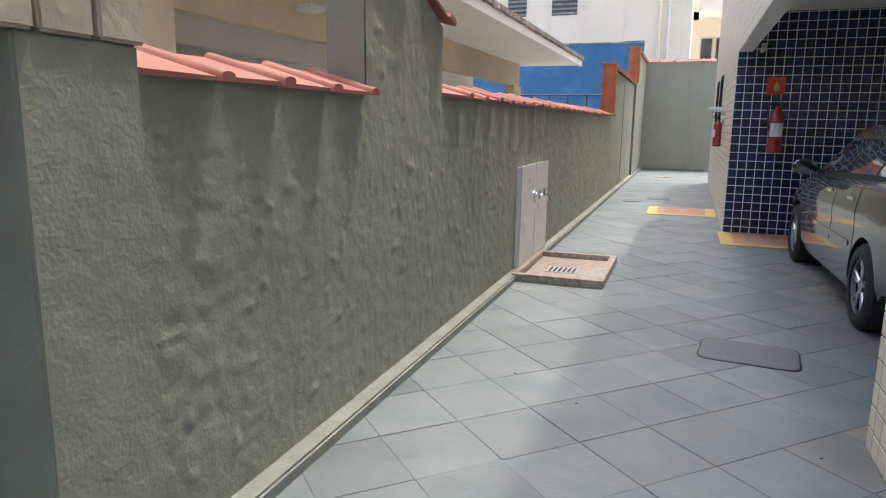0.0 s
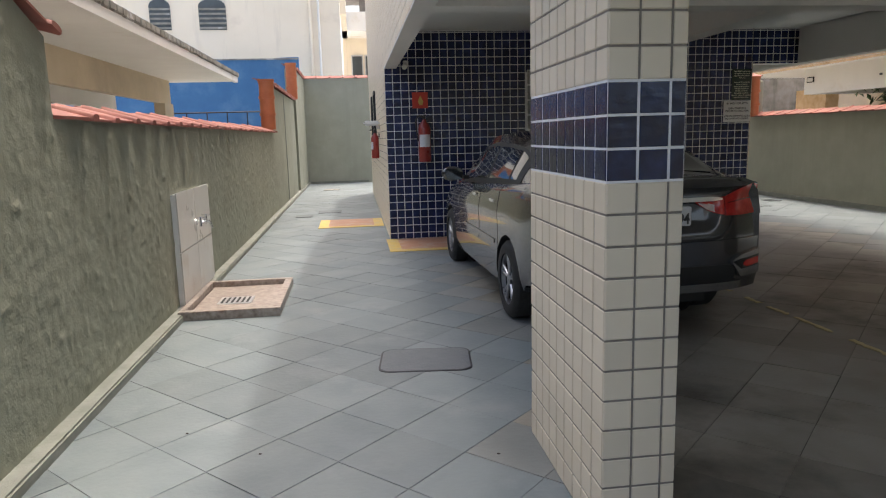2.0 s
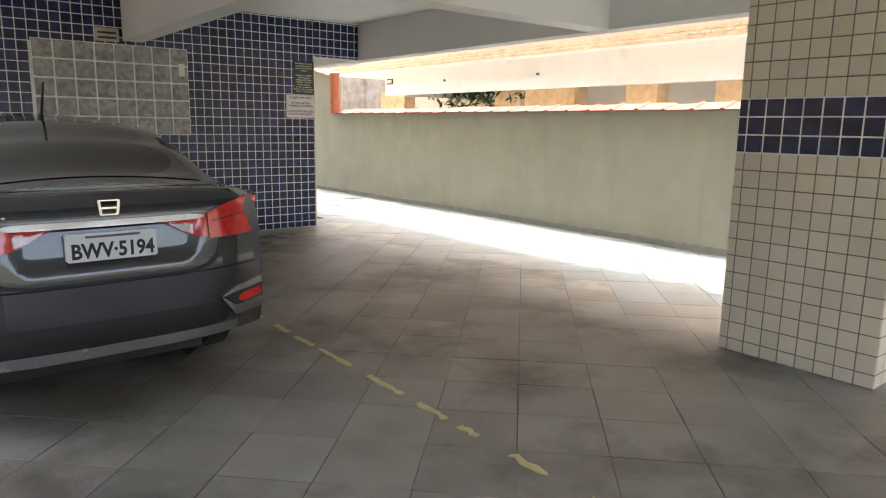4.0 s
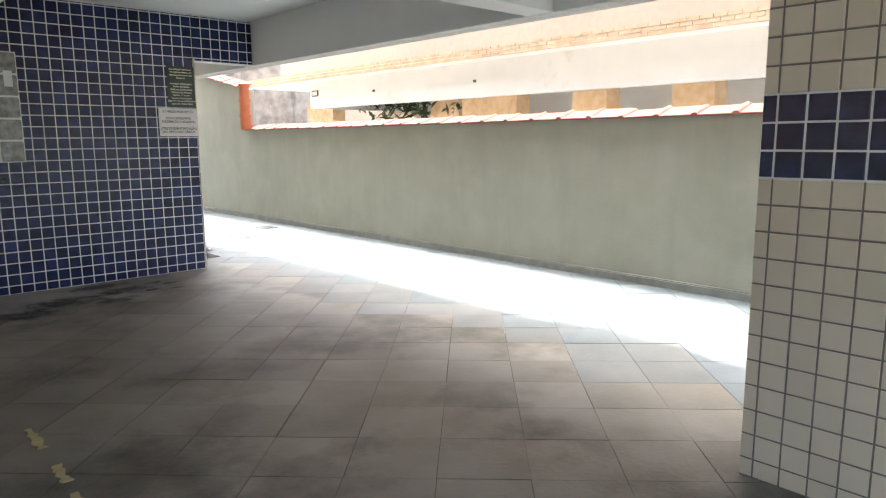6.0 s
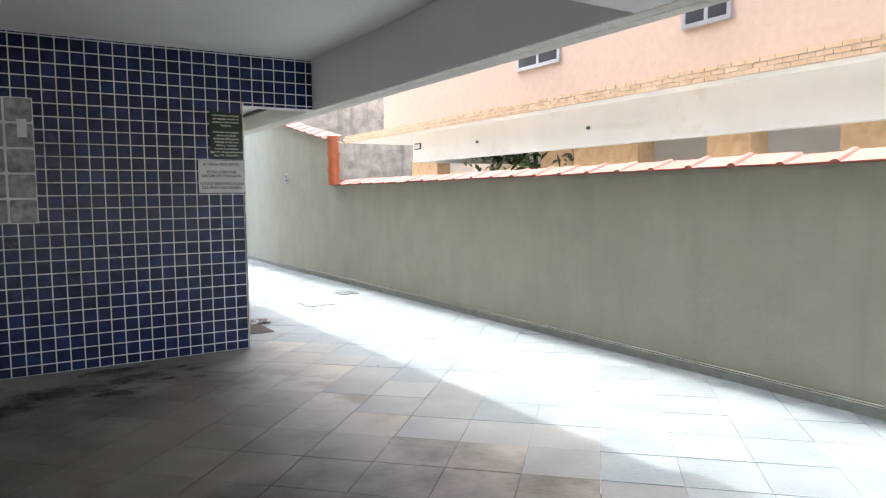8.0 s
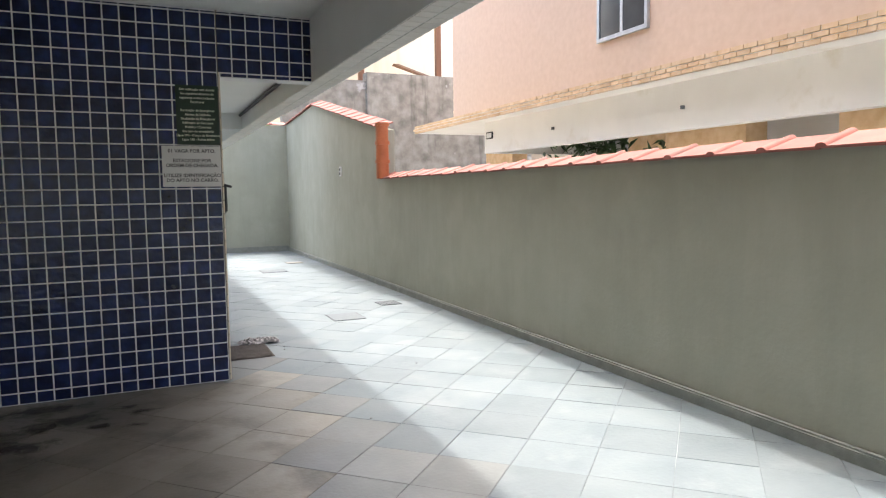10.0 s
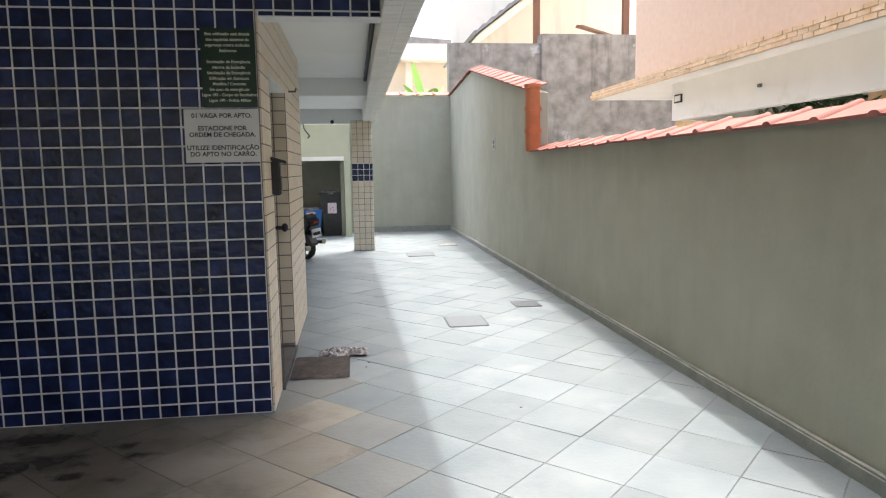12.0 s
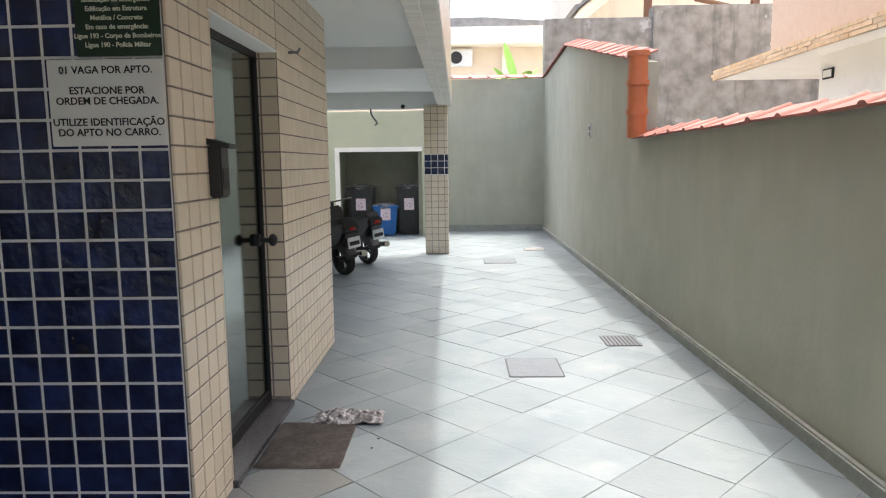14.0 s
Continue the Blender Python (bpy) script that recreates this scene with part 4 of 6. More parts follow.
def spot(x, y, z, label):
    ob = thing("security_camera", None, None, label, "camera")
    part("bracket", B((x - 0.03, y, z - 0.02, x + 0.03, y + 0.08, z + 0.05)), WHITE_PLASTIC, ob)
    bm = bmesh.new()
    tube(bm, (x, y + 0.03, z), (x - 0.03, y - 0.13, z - 0.05), 0.035, seg=14)
    part("body", bm, WHITE_PLASTIC, ob, smooth=True)
    return ob
spot(0.72, HY0 - 0.08, 2.44, "small white security camera on the blue wall")
c = thing("dome_camera", None, None, "tiny black camera on the end beam", "camera")
bm = bmesh.new()
ball(bm, (6.07, 18.19, 2.37), 0.035)
part("lens", bm, BLACK, c, smooth=True)
part("base", B((6.04, 18.19, 2.36, 6.10, 18.21, 2.40)), WHITE_PLASTIC, c)
# conduit along the beam and a hanging cable end
c = thing("conduit", None, None, "dark conduit pipe run along the white beam", "pipe")
bm = bmesh.new()
tube(bm, (6.60, 10.2, 2.575), (6.60, 13.98, 2.575), 0.02)
part("tube", bm, DARK_METAL, c, smooth=True)

# painted floor marks, hatch covers, drains
for x0, x1, y0, y1 in ((0.36, 1.45, 8.62, 9.70), (-0.68, 0.40, 11.25, 12.35)):
    mk = thing("floor_marking", None, None, "faded orange square edged in yellow painted on slate", "floor marking")
    part("field", B((x0 + 0.16, y0 + 0.16, 0.003, x1 - 0.16, y1 - 0.0, 0.0095)), ORANGE_PAINT, mk, "faded orange paint")
    part("border", B((x0, y0, 0.003, x0 + 0.16, y1, 0.0095), (x0 + 0.16, y0, 0.003, x1 - 0.16, y0 + 0.16, 0.0095), (x1 - 0.16, y0, 0.003, x1, y1, 0.0095)), YELLOW, mk, "yellow paint")
random.seed(5)
ln = thing("bay_line", None, None, "worn broken yellow parking bay line", "floor marking")
y = 1.2
while y < 6.0:
    d = random.uniform(0.12, 0.42)
    bm = bmesh.new()
    k = 9
    left = [(3.25 + random.uniform(-0.008, 0.018), y + d * i / k) for i in range(k + 1)]
    right = [(3.295 + random.uniform(-0.018, 0.008), y + d * i / k) for i in range(k, -1, -1)]
    prism(bm, left + right, "z", 0.002, 0.0075)
    part("dash", bm, WORN_YELLOW, ln)
    y += d + random.uniform(0.05, 0.25)

def hatch(x0, y0, x1, y1, label, r=0.02, mat=STEEL, turn=0.0, grate=False):
    ob = thing("drain_grate" if grate else "hatch_cover", None, None, label, "drain" if grate else "hatch cover")
    cx, cy, a, b = (x0 + x1) / 2, (y0 + y1) / 2, (x1 - x0) / 2, (y1 - y0) / 2
    prof = []
    for sx, sy, s in ((1, 1, 0), (-1, 1, 90), (-1, -1, 180), (1, -1, 270)):
        for k in range(5):
            an = radians(s + 22.5 * k)
            prof.append((sx * (a - r) + r * math.cos(an), sy * (b - r) + r * math.sin(an)))
    bm = bmesh.new()
    prism(bm, prof, "z", -0.003, 0.0035)
    part("rim", bm, TRIM_BLACK if grate else DARK_METAL, ob, "dark rim")
    bm = bmesh.new()
    prism(bm, [(u * (1 - 0.012 / a), v * (1 - 0.012 / b)) for u, v in prof], "z", 0.002, 0.0055)
    if not grate:
        part("lid", bm, mat, ob)
    else:
        bm.free()
        n = 9
        for i in range(n):
            u = -a + 2 * a * (i + 0.5) / n
            part("bar", B((u - a / n * 0.55, -b + 0.01, 0.002, u + a / n * 0.55, b - 0.01, 0.0065)), mat, ob)
    ob.matrix_basis = pose(cx, cy, 0, 0, 0, turn)
    return ob

hatch(0.06, 4.12, 0.66, 4.58, "dark iron hatch cover with rounded corners in the slate", r=0.08, mat=STEEL, turn=-6)
hatch(7.28, 11.76, 7.67, 12.21, "square grey metal hatch cover in the slate")
hatch(8.12, 12.54, 8.41, 12.86, "square slotted drain grate beside the wall", mat=STEEL, grate=True)
hatch(7.31, 17.06, 7.79, 17.56, "grey hatch cover in the far yard", mat=STEEL)
hatch(8.05, 18.5, 8.40, 18.85, "small hatch cover by the far wall", mat=CONCRETE)
hatch(-0.80, 13.6, -0.35, 14.1, "grey metal hatch cover in the alley", mat=STEEL)
hatch(-1.2, 13.0, -0.88, 13.4, "small drain cover in the alley", mat=STEEL)
hatch(-0.95, 19.6, -0.5, 20.1, "far hatch cover in the alley", mat=CONCRETE)

# wash point: tiled splashback, tap and granite basin
sp = thing("splashback", None, None, "pale ceramic splashback panel fixed on the green wall", "splashback")
part("backing", B((LX - 0.005, 6.02, 0.0, LX + 0.05, 7.28, 1.02)), SIGN_WHITE, sp)
for i in range(2):
    for j, (z0, z1) in enumerate(((0.07, 0.52), (0.525, 1.035))):
        part("ceramic_tile", B((LX + 0.05, 6.02 + i * 0.632, z0, LX + 0.062, 6.02 + i * 0.632 + 0.628, z1), bevel=0.002), CERAMIC, sp)
tap = thing("tap", None, None, "chrome double garden tap on the splashback", "tap")
bm = bmesh.new()
tx, tz = LX + 0.062, 0.72
tube(bm, (tx, 6.62, tz), (tx + 0.015, 6.62, tz), 0.03, seg=16)
tube(bm, (tx, 6.62, tz), (tx + 0.13, 6.62, tz), 0.014)
tube(bm, (tx + 0.13, 6.62, tz), (tx + 0.15, 6.62, tz - 0.06), 0.012)
part("spout", bm, CHROME, tap, smooth=True)
bm = bmesh.new()
for d in (-0.12, 0.12):
    tube(bm, (tx + 0.07, 6.62, tz), (tx + 0.07, 6.62 + d, tz + 0.01), 0.011)
    tube(bm, (tx + 0.07, 6.62 + d, tz - 0.03), (tx + 0.07, 6.62 + d, tz + 0.045), 0.013)
    box(bm, tx + 0.06, 6.62 + d - 0.04, tz + 0.045, tx + 0.08, 6.62 + d + 0.04, tz + 0.058, 0.004)
    box(bm, tx + 0.03, 6.62 + d - 0.008, tz + 0.045, tx + 0.11, 6.62 + d + 0.008, tz + 0.058, 0.004)
part("valve", bm, CHROME, tap, smooth=True)
bs = thing("wash_basin", None, None, "low beige granite floor basin with a raised rim", "basin")
bx0, bx1, by0, by1 = LX + 0.062, -0.72, 5.72, 6.98
part("tray", B((bx0 + 0.06, by0 + 0.06, 0.0, bx1 - 0.06, by1 - 0.06, 0.022)), GRANITE, bs)
for b in ((bx0, by0, 0, bx1, by0 + 0.07, 0.075), (bx0, by1 - 0.07, 0, bx1, by1, 0.075), (bx0, by0 + 0.07, 0, bx0 + 0.05, by1 - 0.07, 0.075), (bx1 - 0.07, by0 + 0.07, 0, bx1, by1 - 0.07, 0.075)):
    part("rim", B(b, bevel=0.004), GRANITE, bs)
part("grate", B((-1.32, 6.15, 0.02, -1.02, 6.42, 0.028)), ALU, bs, "slotted metal grate")
for i in range(6):
    part("slot", B((-1.295 + i * 0.045, 6.18, 0.027, -1.275 + i * 0.045, 6.39, 0.030)), TRIM_BLACK, bs)

# door mat and floor cloth
mat_ = thing("door_mat", None, None, "worn dark brown coir door mat by the sill", "mat")
bm = bmesh.new()
bmesh.ops.create_grid(bm, x_segments=24, y_segments=28, size=1)
for v in bm.verts:
    x, y = v.co.x * 0.215, v.co.y * 0.29
    v.co = Vector((x, y, 0.012 + 0.005 * noise.noise((x * 9, y * 9, 0)) + (0.004 if abs(v.co.x) < 0.98 and abs(v.co.y) < 0.98 else -0.008)))
bmesh.ops.translate(bm, verts=bm.verts, vec=(6.14, 10.65, 0.0))
part("coir_face", bm, COIR, mat_, smooth=True)
cl = thing("floor_cloth", None, None, "crumpled grey checked cleaning cloth lying on the mat", "cloth")
bm = bmesh.new()
bmesh.ops.create_grid(bm, x_segments=60, y_segments=36, size=1)
for v in bm.verts:
    x, y = v.co.x * 0.2, v.co.y * 0.095
    edge = max(abs(v.co.x), abs(v.co.y))
    h = 0.038 * max(0.0, 1 - edge ** 4) * (0.55 + 0.9 * abs(noise.noise((x * 11 + 3, y * 20, 1.5)))) + 0.016 * noise.noise((x * 34, y * 40, 4))
    v.co = Vector((x + 0.025 * noise.noise((y * 22, 2, x * 4)), y + 0.035 * noise.noise((x * 9, 7, y * 5)), max(0.0, h)))
bmesh.ops.translate(bm, verts=bm.verts, vec=(6.30, 10.99, 0.017))
part("cloth", bm, CLOTH, cl, smooth=True)

# oil and dirt stains on the parking bay floor: thin films that fade out at their ragged rims
def oil_film():
    m = bpy.data.materials.new("oil_film")
    m.use_nodes = True
    n, l = m.node_tree.nodes, m.node_tree.links
    p = n["Principled BSDF"]
    p.inputs["Base Color"].default_value = (0.035, 0.031, 0.024, 1)
    p.inputs["Roughness"].default_value = 0.45
    tc = n.new("ShaderNodeTexCoord")
    geo = n.new("ShaderNodeNewGeometry")
    ln = n.new("ShaderNodeVectorMath")
    ln.operation = "LENGTH"
    l.new(tc.outputs["Object"], ln.inputs[0])
    nz = n.new("ShaderNodeTexNoise")
    nz.inputs["Scale"].default_value, nz.inputs["Detail"].default_value, nz.inputs["Roughness"].default_value = 7.0, 7.0, 0.65
    l.new(geo.outputs["Position"], nz.inputs["Vector"])
    add = n.new("ShaderNodeMath")
    add.operation = "MULTIPLY_ADD"
    add.inputs[1].default_value = -0.45
    l.new(ln.outputs["Value"], add.inputs[0])
    l.new(nz.outputs["Fac"], add.inputs[2])
    mr = n.new("ShaderNodeMapRange")
    mr.inputs[1].default_value, mr.inputs[2].default_value, mr.inputs[4].default_value = 0.20, 0.50, 0.8
    l.new(add.outputs[0], mr.inputs[0])
    l.new(mr.outputs[0], p.inputs["Alpha"])
    return m
OIL = oil_film()
for cx, cy, rr in ((4.75, 9.15, 0.30), (4.2, 9.0, 0.36), (5.13, 9.33, 0.10), (5.26, 9.2, 0.10), (4.98, 8.98, 0.09), (3.75, 8.7, 0.34), (5.22, 8.9, 0.07), (4.55, 8.75, 0.20), (4.6, 9.5, 0.26)):
    st = thing("floor_stain", None, None, "dark oily stain soaked into the slate floor", "stain", group="stains on the bay floor")
    bm = bmesh.new()
    bmesh.ops.create_circle(bm, cap_ends=True, segments=32, radius=1.0)
    part("patch", bm, OIL, st)
    st.matrix_basis = Matrix.Translation((cx, cy, 0.0045)) @ Matrix.Diagonal((rr * 1.7, rr * 0.95, 1, 1))

# small wall fittings in the yard
ob = thing("outlet_box", None, None, "small pale outlet box on the green yard wall", "outlet")
part("plate", B((RX - 0.02, 16.70, 1.80, RX, 16.82, 1.98), bevel=0.004), WHITE_PLASTIC, ob)
part("socket", B((RX - 0.024, 16.73, 1.89, RX - 0.02, 16.79, 1.95)), TRIM_BLACK, ob)
part("socket", B((RX - 0.024, 16.73, 1.82, RX - 0.02, 16.79, 1.87)), TRIM_BLACK, ob)
ob = thing("cable_end", None, None, "loose cable hanging from the end beam", "cable")
bm = bmesh.new()
pts = [(5.55, 18.18, 2.34), (5.56, 18.17, 2.26), (5.60, 18.17, 2.19), (5.66, 18.17, 2.12), (5.62, 18.17, 2.08)]
for a, b in zip(pts, pts[1:]):
    tube(bm, a, b, 0.012, seg=6)
part("wire", bm, STEEL, ob)
ob = thing("bracket_stub", None, None, "small steel hook on the cream entrance wall", "hook")
bm = bmesh.new()
tube(bm, (HX1, 11.52, 2.16), (HX1 + 0.06, 11.52, 2.16), 0.008, seg=8)
tube(bm, (HX1 + 0.06, 11.52, 2.16), (HX1 + 0.06, 11.57, 2.19), 0.007, seg=8)
part("pin", bm, STEEL, ob)
random.seed(8)
for x, y in ((6.62, 8.35), (6.5, 10.72), (6.48, 10.60), (-0.95, 3.45), (-0.55, 3.15), (7.42, 9.55), (0.55, 2.95)):
    ob = thing("leaf_litter", None, None, "tiny dark crumb of litter on the paving", "litter", group="litter on the paving")
    bm = bmesh.new()
    bmesh.ops.create_icosphere(bm, subdivisions=2, radius=0.006)
    for v in bm.verts:
        v.co = Vector((v.co.x * (1.4 + 0.5 * noise.noise(v.co * 90)), v.co.y, v.co.z * 0.5)) + Vector((x, y, 0.0035))
    part("crumb", bm, COIR, ob)

# ---- the parked saloon car ----
HALF, REAR, FRONT = 0.845, -0.955, 3.50

def lerp_table(table, y):
    for (a, *pa), (b, *pb) in zip(table, table[1:]):
        if y <= b:
            t = min(1.0, max(0.0, (y - a) / (b - a)))
            t = t * t * (3 - 2 * t) * 0.4 + t * 0.6
            return [p + (q - p) * t for p, q in zip(pa, pb)]
    return list(table[-1][1:])

# along the car: half width, sill height, shoulder/deck height
BODY = [(-0.80, 0.805, 0.40, 1.115), (-0.42, 0.84, 0.33, 1.12), (-0.34, 0.842, 0.23, 1.115), (-0.1, 0.846, 0.22, 1.10), (0.5, 0.847, 0.20, 1.065), (1.3, 0.847, 0.20, 1.02), (2.3, 0.845, 0.20, 0.98), (2.75, 0.838, 0.21, 0.915), (3.15, 0.80, 0.23, 0.82), (3.40, 0.70, 0.26, 0.68), (3.50, 0.55, 0.32, 0.52)]
# along the cabin: roof height, half width of roof
CABIN = [(-0.66, 1.135, 0.66), (-0.52, 1.165, 0.65), (-0.1, 1.33, 0.60), (0.25, 1.43, 0.57), (0.75, 1.468, 0.555), (1.15, 1.485, 0.56), (1.5, 1.455, 0.565), (1.9, 1.30, 0.60), (2.3, 1.10, 0.66), (2.5, 1.0, 0.70)]

def body_ring(y):
    w, zb, zt = lerp_table(BODY, y)
    return [(w - 0.14, zb), (w - 0.035, zb + 0.02), (w - 0.008, zb + 0.12), (w, zb + 0.30), (w - 0.006, zb + 0.46), (w + 0.002, zt - 0.26), (w - 0.012, zt - 0.17), (w - 0.028, zt - 0.09), (w - 0.075, zt - 0.025), (w - 0.14, zt), (w * 0.45, zt + 0.018), (0.0, zt + 0.024)]

def cabin_side(y, a):
    """A point of the right half of the cabin: a runs from the belt line (0) over the roof edge (0.5) to the middle (1)."""
    zr, wr = lerp_table(CABIN, y)
    w, zb, zt = lerp_table(BODY, y)
    wb, zbelt = w - 0.085, zt - 0.03
    wr = min(wr, wb)
    if a < 0.5:
        t = a / 0.5
        return wb + (wr - wb) * (t ** 1.25), zbelt + (zr - 0.03 - zbelt) * t
    t = (a - 0.5) / 0.5
    return wr * (1 - t), zr - 0.03 + (0.03 + 0.02) * math.sin(t * math.pi / 2)

def skin(bm, rings, cap=True):
    """Joins rings of points, given for one half, into a closed shell mirrored about x = 0."""
    loops = []
    for y, half in rings:
        pts = [(x, z) for x, z in half] + [(-x, z) for x, z in reversed(half[:-1])]
        loops.append([bm.verts.new((x, y, z)) for x, z in pts])
    n = len(loops[0])
    for a, b in zip(loops, loops[1:]):
        for k in range(n):
            bm.faces.new((a[k], a[(k + 1) % n], b[(k + 1) % n], b[k]))
    if cap:
        bm.faces.new(loops[0])
        bm.faces.new(loops[-1][::-1])
    bmesh.ops.recalc_face_normals(bm, faces=bm.faces)

def y_rear(x, z):
    lean = 0.07 * max(0.0, (z - 0.72) / 0.38) ** 1.6 if z > 0.72 else 0.06 * max(0.0, (0.46 - z) / 0.2)
    lean -= 0.035 * math.exp(-((z - 1.075) / 0.028) ** 2)
    step = -0.02 if z < 0.70 else 0.0
    edge = lambda v, lo, hi: min(1.0, max(0.0, (v - lo) / (hi - lo)))
    step += 0.026 * edge(0.43 - abs(x) - 0.4 * max(0.0, 0.90 - z), 0.0, 0.035) * edge(z, 0.775, 0.81) * edge(0.966 - z, 0.0, 0.012)
    return REAR + 0.018 + 0.19 * (abs(x) / HALF) ** 3.2 + lean + step

def rear_panel(name, xs, tops, bottoms, mat, parent, off=0.008, label="", n=14):
    """A strip over the car's rear between two outlines."""
    bm = bmesh.new()
    def val(ys, x):
        for (a, p), (b, q) in zip(list(zip(xs, ys)), list(zip(xs, ys))[1:]):
            if x <= b + 1e-9:
                return p + (q - p) * (x - a) / (b - a)
        return ys[-1]
    grid = []
    for i in range(n + 1):
        x = xs[0] + (xs[-1] - xs[0]) * i / n
        t, b = val(tops, x), val(bottoms, x)
        row = []
        for k in range(4):
            z = b + (t - b) * k / 3
            row.append((x, z))
        grid.append(row)
    front = [[bm.verts.new((x, y_rear(x, z) - off, z)) for x, z in row] for row in grid]
    back = [[bm.verts.new((x, y_rear(x, z) + 0.03, z)) for x, z in row] for row in grid]
    for i in range(n):
        for k in range(3):
            bm.faces.new((front[i][k], front[i + 1][k], front[i + 1][k + 1], front[i][k + 1]))
        for k in (0, 3):
            bm.faces.new((front[i][k], front[i + 1][k], back[i + 1][k], back[i][k]))
    for i in (0, n):
        for k in range(3):
            bm.faces.new((front[i][k], front[i][k + 1], back[i][k + 1], back[i][k]))
    bmesh.ops.recalc_face_normals(bm, faces=bm.faces)
    return part(name, bm, mat, parent, label, smooth=30)

def cabin_panel(name, ya, yb, a0, a1, mat, parent, side=0, off=0.004, n=14, m=6, label="", taper=None):
    bm = bmesh.new()
    rows_c = []
    for i in range(n + 1):
        y = ya + (yb - ya) * i / n
        lo, hi = (a0, a1) if taper is None else taper(y)
        pts = [cabin_side(y, lo + (hi - lo) * k / m) for k in range(m + 1)]
        if side == 0:
            pts = pts + [(-x, z) for x, z in reversed(pts[:-1])]
        rows_c.append([bm.verts.new((x * (side or 1), y, z)) for x, z in pts])
    for a, b in zip(rows_c, rows_c[1:]):
        for k in range(len(a) - 1):
            bm.faces.new((a[k], a[k + 1], b[k + 1], b[k]))
    bmesh.ops.recalc_face_normals(bm, faces=bm.faces)
    bm.normal_update()
    mean = sum((fc.normal for fc in bm.faces), Vector())
    out = Vector((side, 0, 0.3)) if side else Vector((0, 0, 1))
    flip = 1 if mean.dot(out) > 0 else -1
    if flip < 0:
        bmesh.ops.reverse_faces(bm, faces=bm.faces)
        bm.normal_update()
    for v in bm.verts:
        v.co += v.normal * off
    return part(name, bm, mat, parent, label, smooth=50)

def wheel(parent, x, y, side):
    w = part("wheel", B((x - 0.02, y - 0.02, 0.29, x + 0.02, y + 0.02, 0.33)), TRIM_BLACK, parent)
    R, hw_ = 0.31, 0.095
    bm = bmesh.new()
    prof = [(0.205, -hw_), (0.235, -hw_ - 0.004), (0.285, -hw_ + 0.004), (R, -hw_ + 0.03), (R, hw_ - 0.03), (0.285, hw_ - 0.004), (0.235, hw_ + 0.004), (0.205, hw_)]
    seg = 40
    rings = [[bm.verts.new((x + o, y + r * math.cos(2 * math.pi * k / seg), R + r * math.sin(2 * math.pi * k / seg))) for k in range(seg)] for r, o in prof]
    for a, b in zip(rings, rings[1:] + rings[:1]):
        for k in range(seg):
            bm.faces.new((a[k], a[(k + 1) % seg], b[(k + 1) % seg], b[k]))
    bmesh.ops.recalc_face_normals(bm, faces=bm.faces)
    part("tyre", bm, RUBBER, w, "black rubber tyre", smooth=40)
    bm = bmesh.new()
    fx = x + side * 0.07
    tube(bm, (x - side * 0.05, y, R), (x + side * 0.02, y, R), 0.20, seg=32)
    part("rim_dish", bm, TRIM_BLACK, w, "dark wheel dish")
    bm = bmesh.new()
    prof = [(0.207, -0.02), (0.207, 0.012), (0.197, 0.012), (0.193, -0.02)]
    rings = [[bm.verts.new((fx + side * o, y + r * math.cos(2 * math.pi * k / seg), R + r * math.sin(2 * math.pi * k / seg))) for k in range(seg)] for r, o in prof]
    for a, b in zip(rings, rings[1:] + rings[:1]):
        for k in range(seg):
            bm.faces.new((a[k], a[(k + 1) % seg], b[(k + 1) % seg], b[k]))
    tube(bm, (fx - side * 0.03, y, R), (fx + side * 0.005, y, R), 0.05, seg=18)
    for k in range(5):
        an = 2 * math.pi * k / 5 + 0.3
        for d in (-0.16, 0.16):
            c, s = math.cos(an + d * 0.3), math.sin(an + d * 0.3)
            c2, s2 = math.cos(an + d), math.sin(an + d)
            tube(bm, (fx - side * 0.008, y + 0.03 * c, R + 0.03 * s), (fx - side * 0.002, y + 0.195 * c2, R + 0.195 * s2), 0.011, 0.013, seg=6)
    bmesh.ops.recalc_face_normals(bm, faces=bm.faces)
    part("rim", bm, ALLOY, w, "silver five-spoke alloy rim", smooth=35)

car = thing("saloon_car", None, None, "dark grey parked saloon car with red tail lamps", "car")
bm = bmesh.new()
ys = [-0.80 + (FRONT + 0.80) * i / 44 for i in range(45)]
skin(bm, [(y, body_ring(y)) for y in ys])
body = part("body", bm, [PAINT, TRIM_BLACK], car, smooth=32)
cut = bmesh.new()
for y in (0.0, 2.60):
    for sx in (-1, 1):
        tube(cut, (sx * 0.60, y, 0.31), (sx * 1.0, y, 0.31), 0.355, seg=40)
cutter = new("tmp", mesh_of("tmp", cut, TRIM_BLACK))
mod = body.modifiers.new("arches", "BOOLEAN")
mod.operation, mod.object, mod.solver = "DIFFERENCE", cutter, "EXACT"
dg = bpy.context.evaluated_depsgraph_get()
cut_mesh = bpy.data.meshes.new_from_object(body.evaluated_get(dg))
body.modifiers.clear()
body.data = cut_mesh
body.data.shade_smooth()
body.data.set_sharp_from_angle(angle=radians(32))
bpy.data.objects.remove(cutter)

bm = bmesh.new()
skin(bm, [(-0.66 + 3.16 * i / 40, [cabin_side(-0.66 + 3.16 * i / 40, k / 12) for k in range(13)]) for i in range(41)])
part("cabin", bm, PAINT, car, smooth=45)
